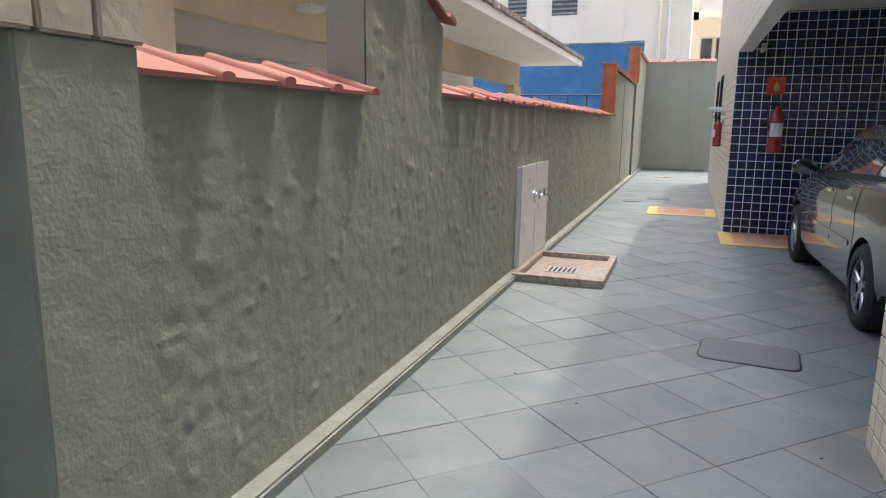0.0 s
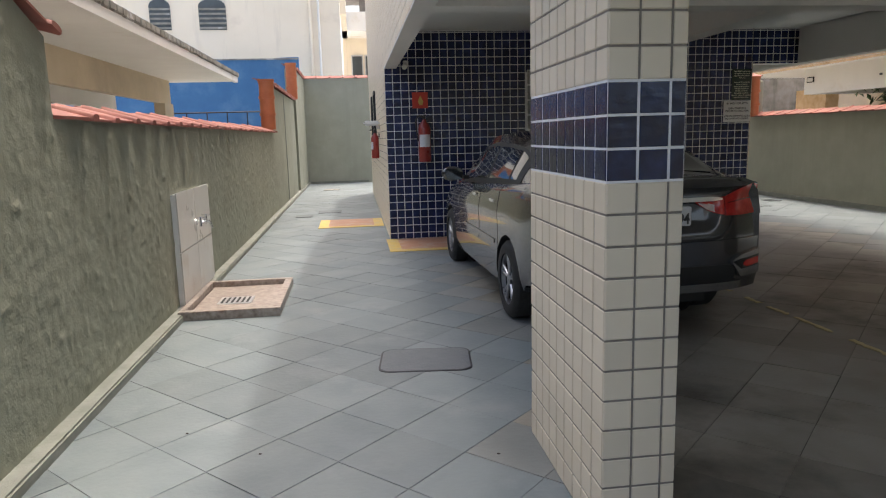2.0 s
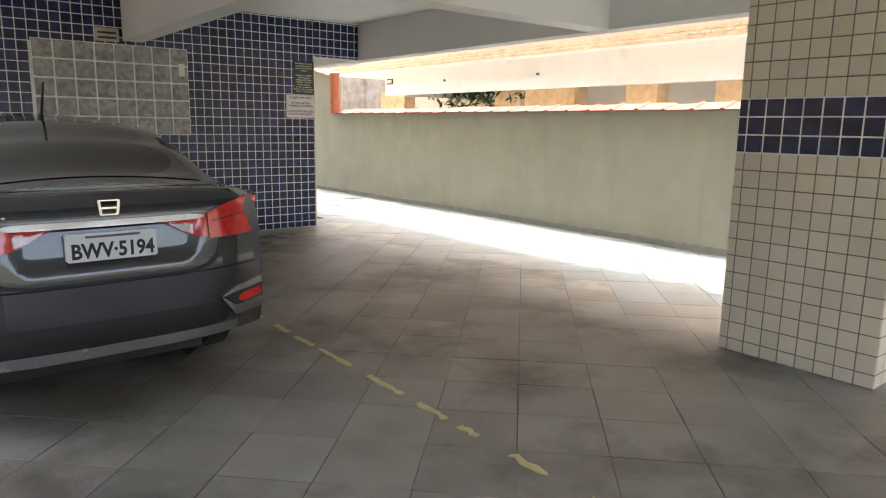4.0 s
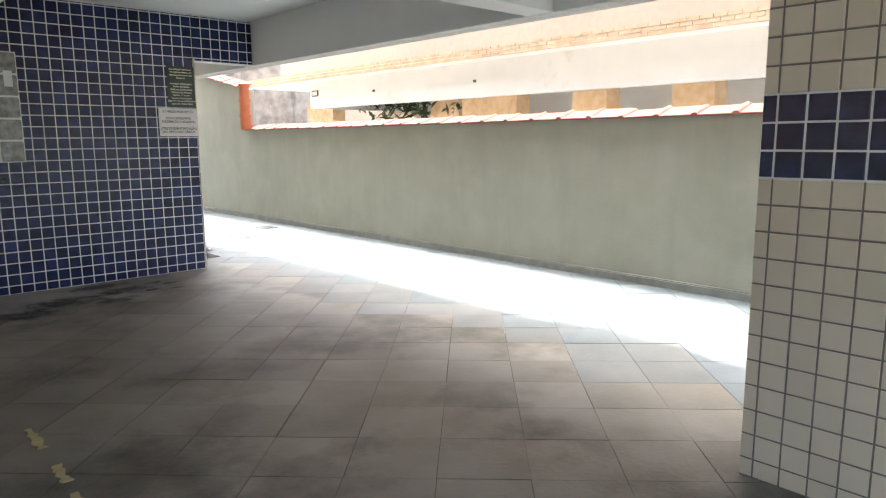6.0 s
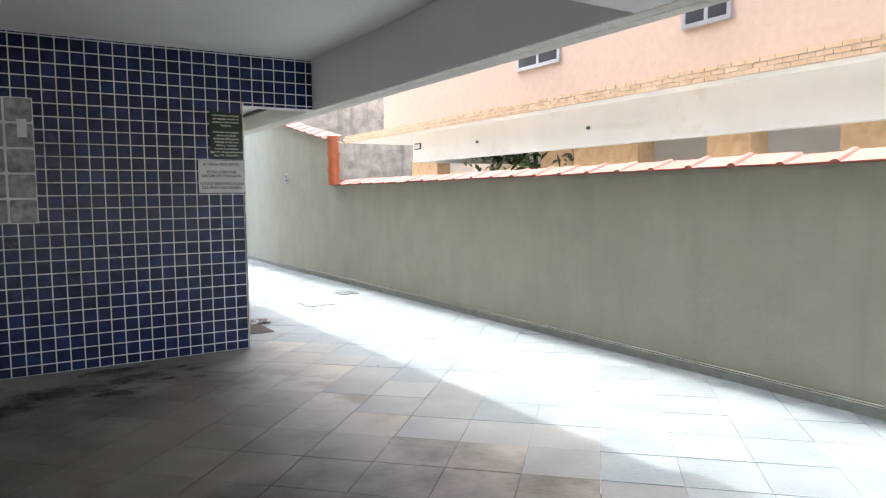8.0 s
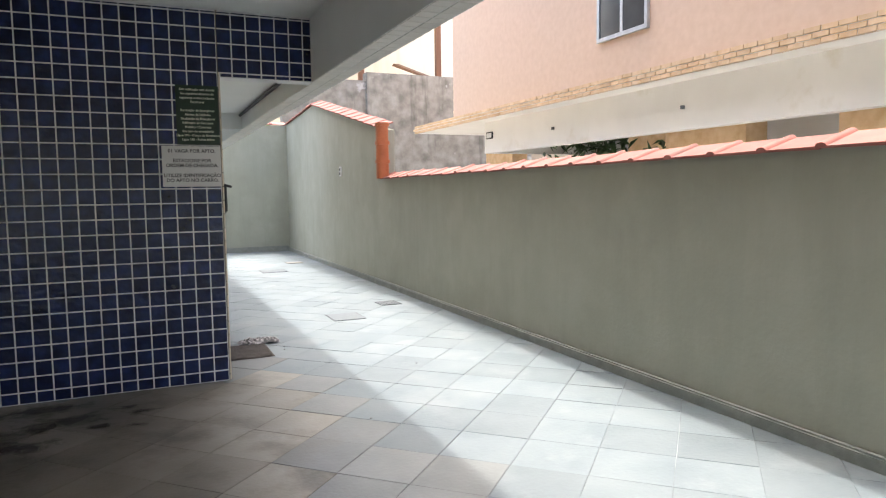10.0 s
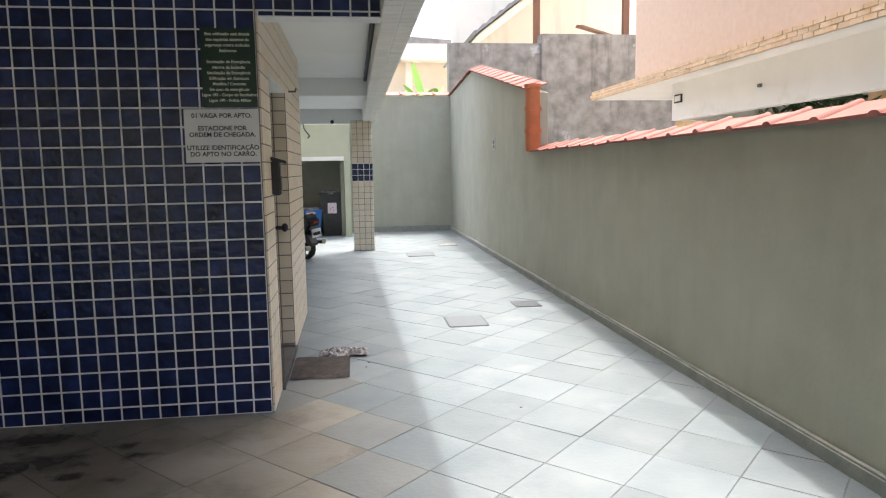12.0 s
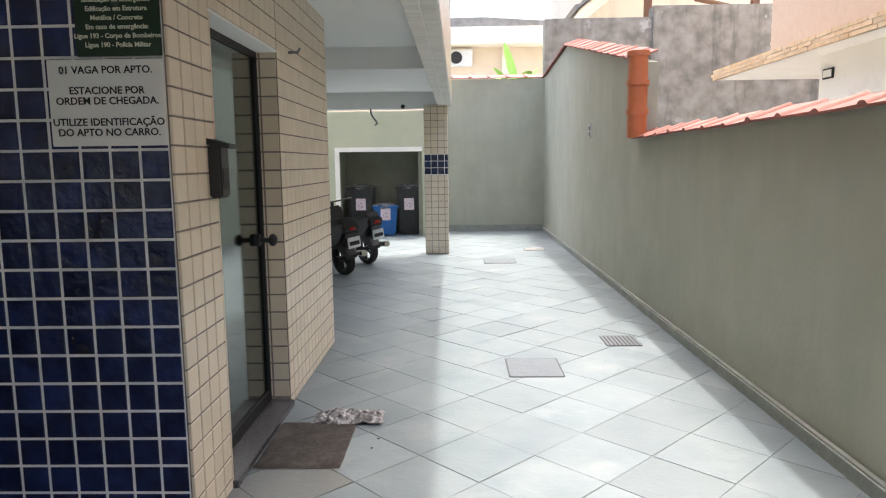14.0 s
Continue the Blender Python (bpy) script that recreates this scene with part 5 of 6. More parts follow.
# rear end: boot lid and bumper in one shell
bm = bmesh.new()
cols_r = []
N = 64
for i in range(N + 1):
    x = -0.812 + 1.624 * i / N
    side_drop = 0.06 * (abs(x) / HALF) ** 6
    ztop = 1.118 - side_drop
    zs = [0.335, 0.345, 0.365, 0.42, 0.50, 0.55, 0.64, 0.685, 0.698, 0.702, 0.73, 0.775, 0.795, 0.81, 0.85, 0.90, 0.953, 0.967, 1.0, 1.03, min(1.06, ztop - 0.015), ztop]
    col = [bm.verts.new((x, y_rear(x, z), z)) for z in zs]
    col.append(bm.verts.new((x, min(-0.70, y_rear(x, ztop) + 0.05), ztop + 0.006)))
    col.append(bm.verts.new((x, -0.68, ztop + 0.012 - side_drop)))
    col.append(bm.verts.new((x, -0.68, 0.33)))
    cols_r.append(col)
m_ = len(cols_r[0])
for a, b in zip(cols_r, cols_r[1:]):
    for k in range(m_):
        bm.faces.new((a[k], b[k], b[(k + 1) % m_], a[(k + 1) % m_]))
bm.faces.new(cols_r[0])
bm.faces.new(cols_r[-1][::-1])
bmesh.ops.recalc_face_normals(bm, faces=bm.faces)
part("rear_bumper", bm, PAINT, car, smooth=50)
# glazing
cabin_panel("rear_window", -0.56, 0.26, 0.56, 1.0, CAR_GLASS, car, label="sloping tinted rear window", n=18)
cabin_panel("windscreen", 1.55, 2.42, 0.56, 1.0, CAR_GLASS, car, n=18)
for side in (-1, 1):
    cabin_panel("window_trim", -0.12, 2.12, 0.02, 0.42, TRIM_BLACK, car, side, off=0.003, n=20, m=6, label="black window surround")
    for ya, yb in ((0.02, 0.20), (0.25, 0.95), (1.02, 1.92)):
        cabin_panel("side_window", ya, yb, 0.06, 0.38, CAR_GLASS, car, side, off=0.007, n=12, m=6)
    cabin_panel("belt_moulding", -0.1, 2.2, 0.0, 0.03, TRIM_BLACK, car, side, off=0.012, n=20, m=2)
    # doors: shut lines, handles, side moulding, mirror
    for y in (0.30, 1.02, 1.98):
        pts = [p for p in body_ring(y) if 0.25 < p[1]][1:8]
        bm = bmesh.new()
        for (x0, z0), (x1, z1) in zip(pts, pts[1:]):
            tube(bm, (x0 - 0.001, y, z0), (x1 - 0.001, y, z1), 0.0035, seg=6)
        if side < 0:
            bmesh.ops.scale(bm, vec=(-1, 1, 1), verts=bm.verts)
            bmesh.ops.reverse_faces(bm, faces=bm.faces)
        part("door_seam", bm, TRIM_BLACK, car)
    for y in (0.42, 1.14):
        w = body_ring(y)[6][0]
        bm = bmesh.new()
        box(bm, side * w - 0.008, y, 0.885, side * w + 0.008, y + 0.18, 0.915, 0.004)
        for v in bm.verts:
            v.co.x += side * 0.022 * math.sin(math.pi * min(1, max(0, (v.co.y - y) / 0.18)))
        part("door_handle", bm, CHROME, car, "chrome door handle", smooth=True)
    bm = B((side * 0.845 - 0.006, 0.40, 0.535, side * 0.845 + 0.012, 1.95, 0.585), bevel=0.006)
    part("side_moulding", bm, PAINT, car)
    mir = part("mirror", B((side * 0.80 - 0.02, 1.86, 1.0, side * 0.80 + 0.04, 1.92, 1.04)), TRIM_BLACK, car, "door mirror")
    bm = bmesh.new()
    ball(bm, (side * 0.93, 1.90, 1.06), 0.11, (1.05, 0.7, 0.72), seg=18)
    part("mirror_shell", bm, PAINT, mir, smooth=True)
    ball_bm = B((side * 0.93 - 0.09, 1.818, 1.0, side * 0.93 + 0.09, 1.826, 1.115), bevel=0.003)
    part("mirror_glass", ball_bm, CAR_GLASS, mir)
    for y in (0.0, 2.60):
        wheel(car, side * 0.755, y, side)
        bm = bmesh.new()
        tube(bm, (side * 0.58, y, 0.31), (side * 0.605, y, 0.31), 0.352, seg=32)
        part("wheel_well", bm, TRIM_BLACK, car)
    # lamps
    sx = lambda v: sorted(side * t for t in v)
    def vals(v):
        return list(v) if side > 0 else list(v)[::-1]
    rear_panel("tail_lamp", sx((0.48, 0.60, 0.74, 0.808)), vals((0.995, 1.035, 1.075, 1.06)), vals((0.865, 0.862, 0.865, 0.875)), TAIL_RED, car, 0.012, "red wrap-around tail lamp")
    rear_panel("lamp_rib", sx((0.50, 0.62, 0.79)), vals((0.955, 0.97, 0.985)), vals((0.947, 0.962, 0.977)), TAIL_DEEP, car, 0.0145, "dark rib in the tail lamp")
    rear_panel("boot_lamp", sx((0.25, 0.38, 0.472)), vals((0.972, 0.984, 0.994)), vals((0.962, 0.89, 0.868)), TAIL_RED, car, 0.010, "red boot lamp")
    rear_panel("reversing_lens", sx((0.275, 0.34, 0.40)), vals((0.962, 0.955, 0.94)), vals((0.955, 0.912, 0.892)), TAIL_CLEAR, car, 0.013, "clear reversing lens")
    # the light caught by the surround is coloured in as paler strips
    rear_panel("reflector_surround", sx((0.52, 0.60, 0.795)), vals((0.552, 0.59, 0.615)), vals((0.545, 0.562, 0.575)), GLINT_GREY, car, 0.028, "angular bumper surround, its glint put in as lighter grey")
    rear_panel("reflector_surround", sx((0.52, 0.60, 0.795)), vals((0.545, 0.488, 0.50)), vals((0.535, 0.432, 0.438)), GLINT_GREY, car, 0.028, "angular bumper surround, its glint put in as lighter grey")
    rear_panel("reflector_recess", sx((0.545, 0.61, 0.79)), vals((0.55, 0.562, 0.575)), vals((0.535, 0.488, 0.50)), TRIM_BLACK, car, 0.026)
    rear_panel("reflector", sx((0.62, 0.65, 0.78)), vals((0.53, 0.548, 0.56)), vals((0.515, 0.50, 0.513)), TAIL_RED, car, 0.031, "small red reflector")
# boot details
rear_panel("boot_seam", [-0.545, -0.52, -0.45, -0.36, 0.36, 0.45, 0.52, 0.545], [0.90, 0.79, 0.732, 0.716, 0.716, 0.732, 0.79, 0.90], [0.862, 0.752, 0.712, 0.700, 0.700, 0.712, 0.752, 0.862], TRIM_BLACK, car, 0.0035, n=60)
rear_panel("chrome_bar", [-0.46, -0.40, 0.40, 0.46], [0.985, 0.998, 0.998, 0.985], [0.974, 0.968, 0.968, 0.974], CHROME, car, 0.012, "chrome bar over the number plate", n=24)
rear_panel("lower_grille", [-0.56, -0.50, 0.50, 0.56], [0.505, 0.528, 0.528, 0.505], [0.415, 0.40, 0.40, 0.415], TRIM_BLACK, car, 0.004, "black lower bumper insert", n=24)
# the lip's glint is likewise a paler strip
rear_panel("lower_lip", [-0.62, -0.5, 0.5, 0.62], [0.40, 0.403, 0.403, 0.40], [0.345, 0.346, 0.346, 0.345], GLINT_GREY, car, 0.022, n=24)
plate = part("number_plate", B((-0.20, -0.946, 0.812, 0.20, -0.895, 0.942), bevel=0.006), PLATE_GREY, car, "grey number plate with black characters")
lettering(["BWV·5194"], plate, INK, 0.098, 0, -0.9475, lambda i: 0.829, 0.0, name="plate_number", squeeze=0.84, bold=0.003)
bm = B((-0.12, -0.9485, 0.922, 0.12, -0.946, 0.933))
part("plate_text_bar", bm, STEEL, plate)
# plain maker's badge and model badge as bare shapes
yb = y_rear(0, 1.05)
bm = bmesh.new()
for sx_ in (-1, 1):
    prism(bm, [(sx_ * 0.030, 1.024), (sx_ * 0.042, 1.024), (sx_ * 0.050, 1.088), (sx_ * 0.038, 1.088)], "y", yb - 0.014, yb + 0.02)
box(bm, -0.040, yb - 0.014, 1.018, 0.040, yb + 0.02, 1.025, 0.002)
box(bm, -0.048, yb - 0.014, 1.086, 0.048, yb + 0.02, 1.092, 0.002)
box(bm, -0.034, yb - 0.013, 1.048, 0.034, yb + 0.01, 1.058, 0.002)
part("badge", bm, CHROME, car, "chrome badge shape")
bm = bmesh.new()
for i in range(4):
    box(bm, -0.52 + i * 0.045, y_rear(-0.45, 1.03) - 0.006, 1.022, -0.485 + i * 0.045, y_rear(-0.45, 1.03) + 0.02, 1.040, 0.002)
part("model_badge", bm, CHROME, car, "small chrome letter bars")
bm = bmesh.new()
tube(bm, (0, 0.55, 1.46), (0, 0.52, 1.50), 0.022, 0.01)
tube(bm, (0, 0.52, 1.49), (0, 0.38, 1.68), 0.010, 0.006, seg=8)
part("antenna", bm, BLACK, car, "short black roof antenna")
part("underbody", B((-0.52, -0.60, 0.19, 0.52, 3.2, 0.33)), TRIM_BLACK, car)
car.matrix_basis = pose(1.965, 5.30, 0, 0, 0, 1.8)


# ---- motorcycles and bins in the far yard ----
def scooter(m, label):
    ob = thing("motorcycle", None, None, label, "motorcycle")
    for y in (0.0, 1.25):
        R = 0.27
        bm = bmesh.new()
        seg = 28
        prof = [(R - 0.08, -0.05), (R - 0.02, -0.06), (R, 0), (R - 0.02, 0.06), (R - 0.08, 0.05)]
        rings = [[bm.verts.new((o, y + r * math.cos(2 * math.pi * k / seg), R + r * math.sin(2 * math.pi * k / seg))) for k in range(seg)] for r, o in prof]
        for a, b in zip(rings, rings[1:] + rings[:1]):
            for k in range(seg):
                bm.faces.new((a[k], a[(k + 1) % seg], b[(k + 1) % seg], b[k]))
        bmesh.ops.recalc_face_normals(bm, faces=bm.faces)
        wh = part("wheel", bm, RUBBER, ob, smooth=40)
        bm = bmesh.new()
        tube(bm, (-0.06, y, R), (0.06, y, R), 0.045)
        for k in range(5):
            an = k * 2 * math.pi / 5
            tube(bm, (0, y, R), (0, y + 0.19 * math.cos(an), R + 0.19 * math.sin(an)), 0.018, seg=6)
        part("rim", bm, DARK_METAL, wh)
    bm = bmesh.new()
    prism(bm, [(-0.42, 0.72), (-0.2, 0.52), (0.1, 0.42), (0.45, 0.34), (0.8, 0.32), (0.95, 0.6), (1.0, 0.95), (0.85, 0.98), (0.75, 0.6), (0.45, 0.62), (0.2, 0.74), (-0.4, 0.86)], "x", -0.14, 0.14)
    bmesh.ops.bevel(bm, geom=bm.edges[:], offset=0.035, segments=2, affect="EDGES")
    part("bodywork", bm, BLACK, ob, "glossy black bodywork", smooth=40)
    bm = bmesh.new()
    prism(bm, [(-0.38, 0.84), (0.42, 0.70), (0.45, 0.77), (0.1, 0.83), (-0.3, 0.93)], "x", -0.13, 0.13)
    bmesh.ops.bevel(bm, geom=bm.edges[:], offset=0.03, segments=2, affect="EDGES")
    part("seat", bm, TRIM_BLACK, ob, smooth=40)
    bm = bmesh.new()
    prism(bm, [(-0.30, 0.30), (-0.33, 0.36), (-0.22, 0.52), (0.12, 0.58), (0.2, 0.52)], "x", -0.075, 0.075)
    part("rear_mudguard", bm, BLACK, ob)
    part("number_plate", B((-0.10, -0.43, 0.48, 0.10, -0.41, 0.64)), PLATE_GREY, ob, "pale number plate")
    part("plate_text_bar", B((-0.08, -0.434, 0.52, 0.08, -0.43, 0.58)), INK, ob)
    part("tail_lamp", B((-0.05, -0.45, 0.75, 0.05, -0.41, 0.79), bevel=0.01), TAIL_RED, ob)
    bm = bmesh.new()
    tube(bm, (0, 0.95, 0.9), (0, 0.9, 1.05), 0.03)
    tube(bm, (-0.34, 0.82, 1.06), (0.34, 0.82, 1.06), 0.014)
    for s in (-1, 1):
        tube(bm, (s * 0.22, 0.84, 1.06), (s * 0.28, 0.82, 1.22), 0.007, seg=6)
        ball(bm, (s * 0.29, 0.81, 1.25), 0.06, (1, 0.3, 0.7))
        tube(bm, (s * 0.07, 1.22, 0.27), (s * 0.06, 0.97, 0.85), 0.022)
    part("handlebar", bm, BLACK, ob, smooth=True)
    bm = bmesh.new()
    tube(bm, (0.14, -0.42, 0.36), (0.14, 0.25, 0.28), 0.05, 0.035)
    part("silencer", bm, CHROME, ob, smooth=True)
    ob.matrix_basis = m
    return ob
scooter(pose(5.42, 16.15, 0, 0, -8, 38) @ Matrix.Diagonal((0.9, 0.9, 0.86, 1)), "black motorcycle leaning on its stand in the yard")
scooter(pose(5.60, 17.15, 0, 0, -8, 40) @ Matrix.Diagonal((0.9, 0.9, 0.86, 1)), "second black motorcycle with a red tail lamp")

def wheelie_bin(x, y, h, w, mat, label, turn=0):
    ob = thing("rubbish_bin", None, None, label, "bin", group="bins in the recess")
    bm = bmesh.new()
    vs = box(bm, -w / 2, -w / 2, 0, w / 2, w / 2, h, 0.03)
    for v in bm.verts:
        k = 0.80 + 0.20 * v.co.z / h
        v.co.x *= k
        v.co.y *= k
    part("tub", bm, mat, ob, smooth=40)
    part("rim", B((-w / 2 - 0.02, -w / 2 - 0.02, h - 0.05, w / 2 + 0.02, w / 2 + 0.02, h), bevel=0.012), mat, ob)
    bm = bmesh.new()
    bmesh.ops.create_icosphere(bm, subdivisions=4, radius=1.0)
    for v in bm.verts:
        d = v.co.copy()
        r = 1 + 0.16 * noise.noise(d * 3.1 + Vector((x, y, 0))) + 0.06 * noise.noise(d * 9)
        v.co = Vector((d.x * (w / 2 + 0.03) * r, d.y * (w / 2 + 0.03) * r, h - 0.02 + 0.075 * d.z * r))
    part("bag", bm, BAG, ob, "crumpled plastic liner over the rim", smooth=True)
    lb = part("label", B((-0.10, -w / 2 * 0.97 - 0.012, h * 0.52, 0.10, -w / 2 * 0.9, h * 0.52 + 0.24)), LABEL_PINK, ob, "pale recycling label")
    bm = bmesh.new()
    for k in range(3):
        an = k * 2.094 + 0.5
        c, s = math.cos(an), math.sin(an)
        prism(bm, [(0.055 * c, h * 0.52 + 0.1 + 0.055 * s), (0.055 * math.cos(an + 1.4), h * 0.52 + 0.1 + 0.055 * math.sin(an + 1.4)), (0.03 * math.cos(an + 0.7), h * 0.52 + 0.1 + 0.03 * math.sin(an + 0.7))], "y", -w / 2 * 0.97 - 0.014, -w / 2 * 0.97 - 0.012)
    part("symbol", bm, INK, lb)
    ob.matrix_basis = pose(x, y, 0, 0, 0, turn)
    return ob
wheelie_bin(5.92, 21.42, 1.0, 0.52, BIN_BLACK, "tall black rubbish bin with a bag over its rim")
wheelie_bin(4.92, 21.42, 1.0, 0.52, BIN_BLACK, "tall black rubbish bin with a bag over its rim")
wheelie_bin(5.42, 21.25, 0.62, 0.50, BIN_BLUE, "low blue rubbish bin with a bag over its rim", 6)
# ---- tiled and paved surfaces, piece by piece ----
def piece_mesh(name, w, h, depth, bevel, mat):
    a, b = w / 2, h / 2
    vs = [(-a, -b, -depth), (a, -b, -depth), (a, b, -depth), (-a, b, -depth), (-a, -b, -bevel), (a, -b, -bevel), (a, b, -bevel), (-a, b, -bevel),
          (-a + bevel, -b + bevel, 0), (a - bevel, -b + bevel, 0), (a - bevel, b - bevel, 0), (-a + bevel, b - bevel, 0)]
    fs = []
    for k in (0, 4):
        for i in range(4):
            j = (i + 1) % 4
            fs.append((k + i, k + j, k + 4 + j, k + 4 + i))
    fs.append((8, 9, 10, 11))
    me = bpy.data.meshes.new(name)
    me.from_pydata(vs, [], fs)
    me.materials.append(mat)
    return me, vs, fs


class Field:
    """Pieces of one size on one plane: some as objects of their own, the rest joined into one mesh."""

    def __init__(self, name, parent, w, h, depth, bevel, mats, rest_label):
        self.name, self.parent, self.w, self.h = name, parent, w, h
        self.kinds = [piece_mesh(name, w, h, depth, bevel, m) for m in mats]
        self.mats, self.rest_label = mats, rest_label
        self.vs, self.fs, self.mi = [], [], []

    def put(self, c, u, v, n, kind=0, own=False, su=1.0, sv=1.0, jitter=0.0006, tilt=0.002):
        u, v, n, c = Vector(u), Vector(v), Vector(n), Vector(c)
        c = c + n * random.uniform(-jitter, jitter)
        n2 = (n + u * random.gauss(0, tilt) + v * random.gauss(0, tilt)).normalized()
        u2 = (u - n2 * u.dot(n2)).normalized()
        v2 = n2.cross(u2)
        m = Matrix(((u2.x * su, v2.x * sv, n2.x, c.x), (u2.y * su, v2.y * sv, n2.y, c.y), (u2.z * su, v2.z * sv, n2.z, c.z), (0, 0, 0, 1)))
        if own:
            ob = new(self.name, self.kinds[kind][0])
            ob.parent = self.parent
            ob.matrix_basis = m
        else:
            k = len(self.vs)
            self.vs += [tuple(m @ Vector(p)) for p in self.kinds[kind][1]]
            self.fs += [tuple(k + i for i in f) for f in self.kinds[kind][2]]
            self.mi += [kind] * len(self.kinds[kind][2])

    def close(self):
        if not self.vs:
            return
        me = bpy.data.meshes.new(self.name + "s")
        me.from_pydata(self.vs, [], self.fs)
        for m in self.mats:
            me.materials.append(m)
        me.polygons.foreach_set("material_index", self.mi)
        ob = new(self.name + "s", me)
        ob.parent = self.parent
        tagged(ob, self.rest_label, kind="stuff")


def spans(a, b, start, pitch):
    """Cells of one tile pitch between a and b, with joints at start plus whole pitches; the ends are cut."""
    k = math.floor((a - start) / pitch)
    cells = []
    while start + k * pitch < b - 0.012:
        lo, hi = max(a, start + k * pitch), min(b, start + (k + 1) * pitch)
        if hi - lo > 0.02:
            cells.append((lo, hi))
        k += 1
    return cells


J = 0.009
Z0 = 1.548 - 14 * T
TB, ZB = 0.1114, 0.085       # pitch and lowest joint of the blue hall tiles
FACES = {"-y": (Vector((1, 0, 0)), Vector((0, 0, 1)), Vector((0, -1, 0))), "-x": (Vector((0, -1, 0)), Vector((0, 0, 1)), Vector((-1, 0, 0))),
         "+x": (Vector((0, 1, 0)), Vector((0, 0, 1)), Vector((1, 0, 0))), "-z": (Vector((1, 0, 0)), Vector((0, -1, 0)), Vector((0, 0, -1)))}


def tile_face(field, side, at, ha, hb, hstart, za, zb, zstart, own=lambda a, z: False, kind=lambda z: 0, skip=lambda a, z: False, pitch=T):
    u, v, n = FACES[side]
    for a0, a1 in spans(ha, hb, hstart, pitch):
        for z0, z1 in spans(za, zb, zstart, pitch):
            a, z = (a0 + a1) / 2, (z0 + z1) / 2
            if skip(a, z):
                continue
            c = {"-y": (a, at, z), "-x": (at, a, z), "+x": (at, a, z), "-z": (a, z, at)}[side]
            full = a1 - a0 > pitch - 0.001 and z1 - z0 > pitch - 0.001
            field.put(c, u, v, n, kind(z), own(a, z) and full, (a1 - a0 - J) / field.w, (z1 - z0 - J) / field.h)


hall_s, hall_w, hall_e = bpy.data.objects["wall_hall_south"], bpy.data.objects["wall_hall_west"], bpy.data.objects["wall_hall_east"]
J = 0.011
f = Field("blue_tile", hall_s, TB - J, TB - J, 0.012, 0.003, [BLUE], "glazed cobalt wall tiles")
in_panel = lambda x, z: GB[0] < x < GB[1] and GB[2] < z < GB[3]
tile_face(f, "-y", HY0, HX0 + 0.004, HX1, HX1 - 0.018 - 60 * TB, 0.0, ZB + 21 * TB, ZB - TB, own=lambda x, z: x > 4.75 and z < 2.0, skip=in_panel, pitch=TB)
tile_face(f, "-y", HY0, HX0 + 0.004, 6.62, HX1 - 0.018 - 60 * TB, ZB + 21 * TB, CEIL - 0.01, ZB - TB, pitch=TB)
tile_face(f, "-y", HY0, HX1, 6.62, HX1 - 0.018 - 60 * TB, SOFFIT, ZB + 21 * TB, ZB - TB, pitch=TB)
f.close()
J = 0.008
f = Field("cream_tile", hall_e, T - J, T - J, 0.012, 0.003, [CREAM], "small cream wall tiles")
door_gap = lambda y, z: DY0 < y < DY1 and z < DTOP
tile_face(f, "+x", HX1, HY0, DY0, HY0, 0.0, CEIL - 0.01, Z0, own=lambda y, z: z < 2.6)
tile_face(f, "+x", HX1, DY1, HY1, HY0, 0.0, CEIL - 0.01, Z0, own=lambda y, z: z < 2.0 and y < 12.4)
tile_face(f, "+x", HX1, DY0, DY1, HY0, DTOP, CEIL - 0.01, Z0)
tile_face(f, "-y", DY1 - 0.002, HX1 - 0.2, HX1 - 0.004, HX1 - 40 * T, 0.04, DTOP, Z0)
f.close()
f = Field("cream_tile", hall_w, T - J, T - J, 0.012, 0.003, [CREAM], "small cream wall tiles")
tile_face(f, "-x", HX0, HY0, BY1, HY0, 0.0, CEIL + 0.15, Z0)
f.close()
f = Field("facade_tile", building, T - J, T - J, 0.012, 0.003, [CREAM, SOFFIT_TILE], "small cream facade tiles")
tile_face(f, "-x", HX0, BY0, HY0, HY0 - 80 * T, SOFFIT, 5.2, Z0)
tile_face(f, "-x", HX0, HY0, BY1, HY0, CEIL + 0.15, 6.2, Z0)
tile_face(f, "+x", 6.842, BY0, BY1, HY0 - 80 * T, SOFFIT, 3.6, Z0)
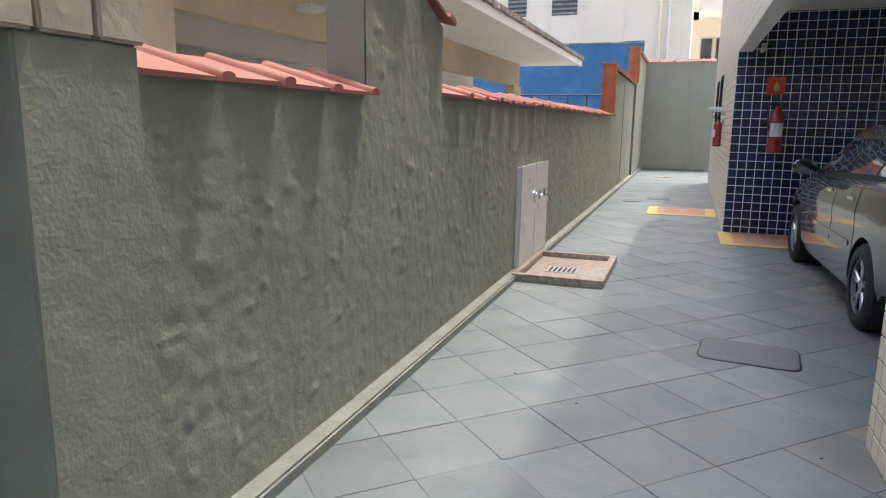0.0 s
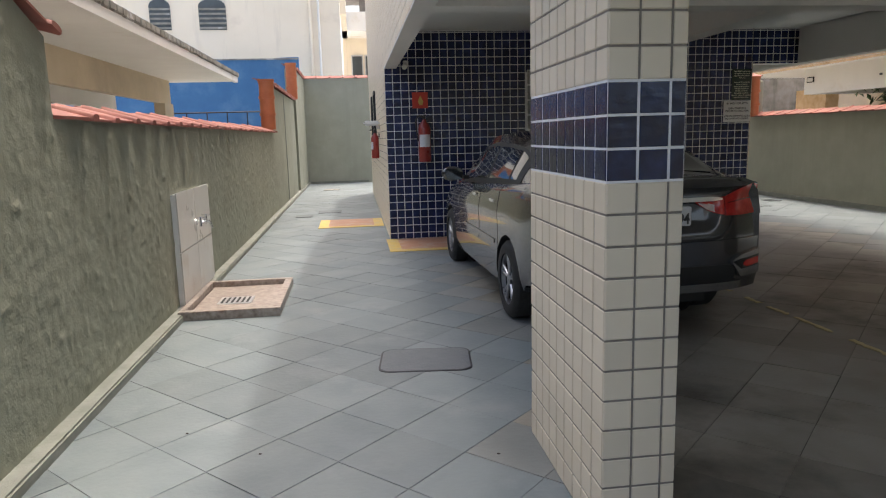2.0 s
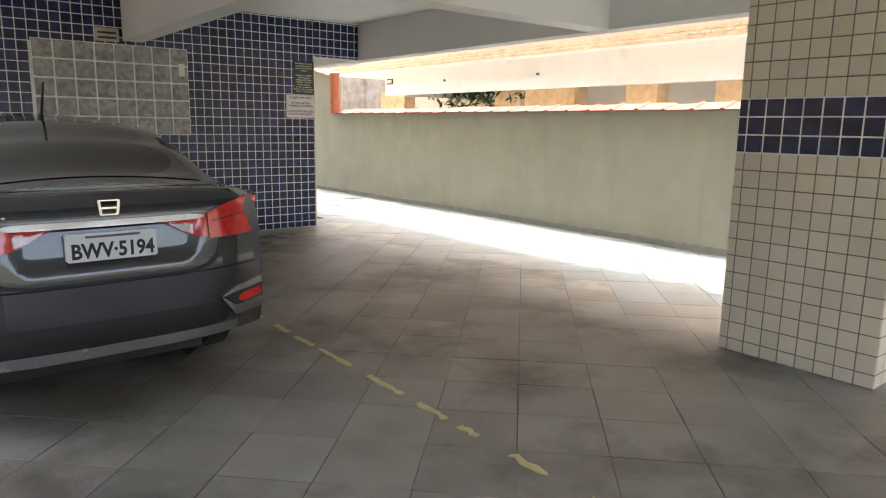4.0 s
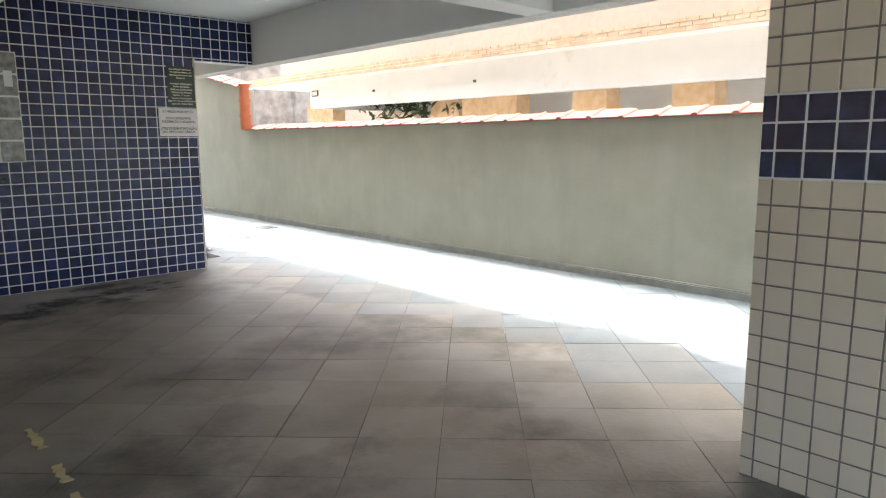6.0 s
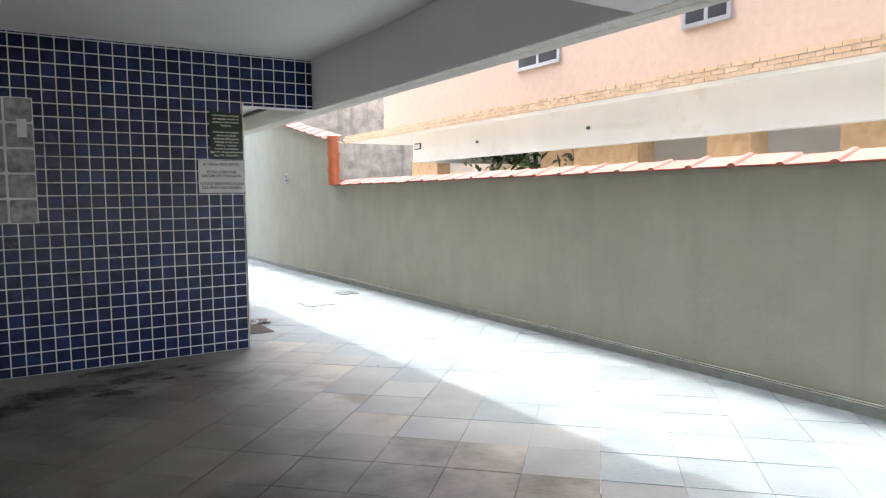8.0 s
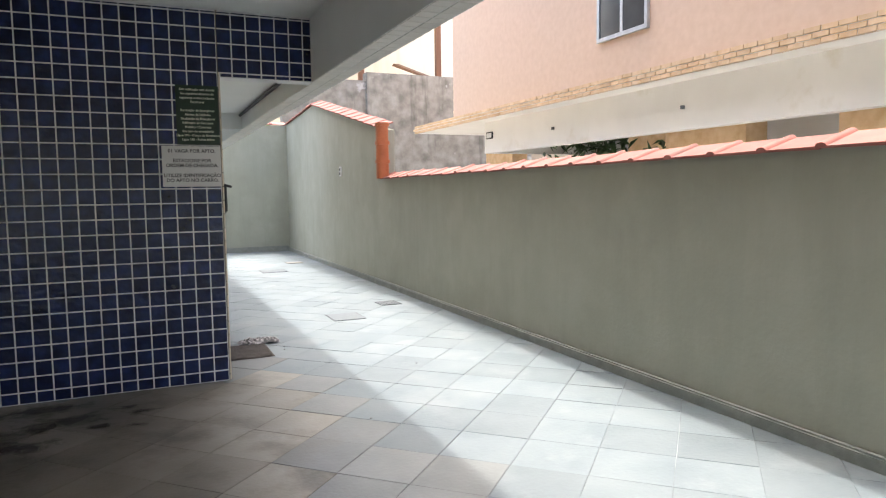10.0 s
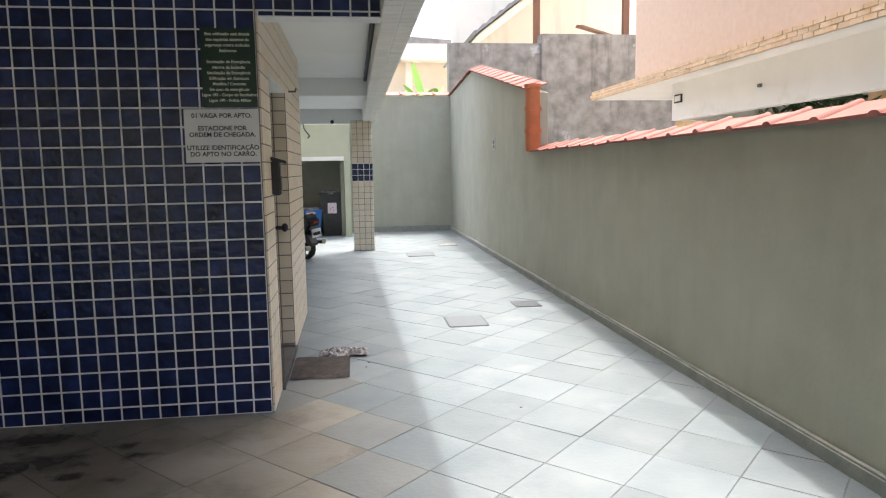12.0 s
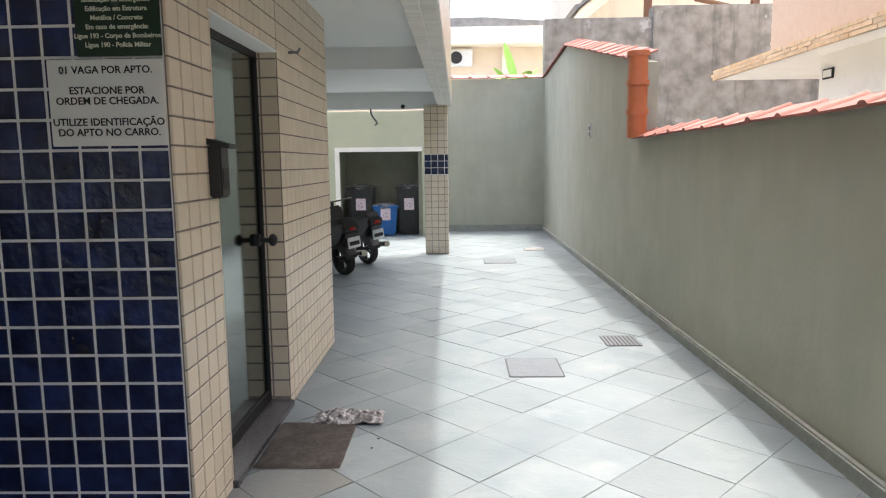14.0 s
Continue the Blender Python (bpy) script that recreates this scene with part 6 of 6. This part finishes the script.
tile_face(f, "-z", SOFFIT - 0.004, 6.62, 6.842, 6.62, BY0, BY1, 0.0, kind=lambda z: 1)
f.close()

for ob, (cx0, cx1, cy0, cy1), hi, pc, band in COLUMNS:
    f = Field("column_tile", ob, pc - J, pc - J, 0.012, 0.003, [CREAM, BLUE_BAND], "cream column tiles")
    kind = lambda z: 1 if band < z < band + 3 * pc else 0
    zs = band - 12 * pc
    near = cy0 < 10
    tile_face(f, "-y", cy0, cx0, cx1, cx0, 0.0, hi, zs, own=lambda a, z: near, kind=kind, pitch=pc)
    tile_face(f, "-x", cx0, cy0, cy1, cy0, 0.0, hi, zs, own=lambda a, z: near and z < 2.3, kind=kind, pitch=pc)
    tile_face(f, "+x", cx1, cy0, cy1, cy0, 0.0, hi, zs, kind=kind, pitch=pc)
    f.close()

# slate paving laid on the diagonal
PU, PV = 0.42, 0.408
U, V = Vector((1, -1, 0)).normalized(), Vector((1, 1, 0)).normalized()
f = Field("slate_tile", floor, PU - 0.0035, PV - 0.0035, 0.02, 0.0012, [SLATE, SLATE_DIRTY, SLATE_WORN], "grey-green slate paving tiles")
for i in range(-62, 30):
    for j in range(-40, 60):
        u, v = -0.158 + (i + 0.5) * PU, 8.12 + (j + 0.5) * PV
        p = U * u + V * v
        if not (LX - 0.25 < p.x < RX + 0.25 and -6.2 < p.y < 22.9):
            continue
        if HX0 + 0.35 < p.x < HX1 - 0.35 and HY0 + 0.35 < p.y < HY1:
            continue
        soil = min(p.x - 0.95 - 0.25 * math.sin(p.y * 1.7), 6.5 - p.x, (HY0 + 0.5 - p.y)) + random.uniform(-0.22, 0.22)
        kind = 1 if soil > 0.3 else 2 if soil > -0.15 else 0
        own = (6.0 < p.x < 8.7 and 6.5 < p.y < 12.0) or (-1.5 < p.x < 0.8 and 1.6 < p.y < 5.8) or (3.2 < p.x < 6.0 and 3.2 < p.y < 6.8)
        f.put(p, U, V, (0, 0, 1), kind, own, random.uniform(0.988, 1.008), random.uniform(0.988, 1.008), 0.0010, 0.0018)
f.close()
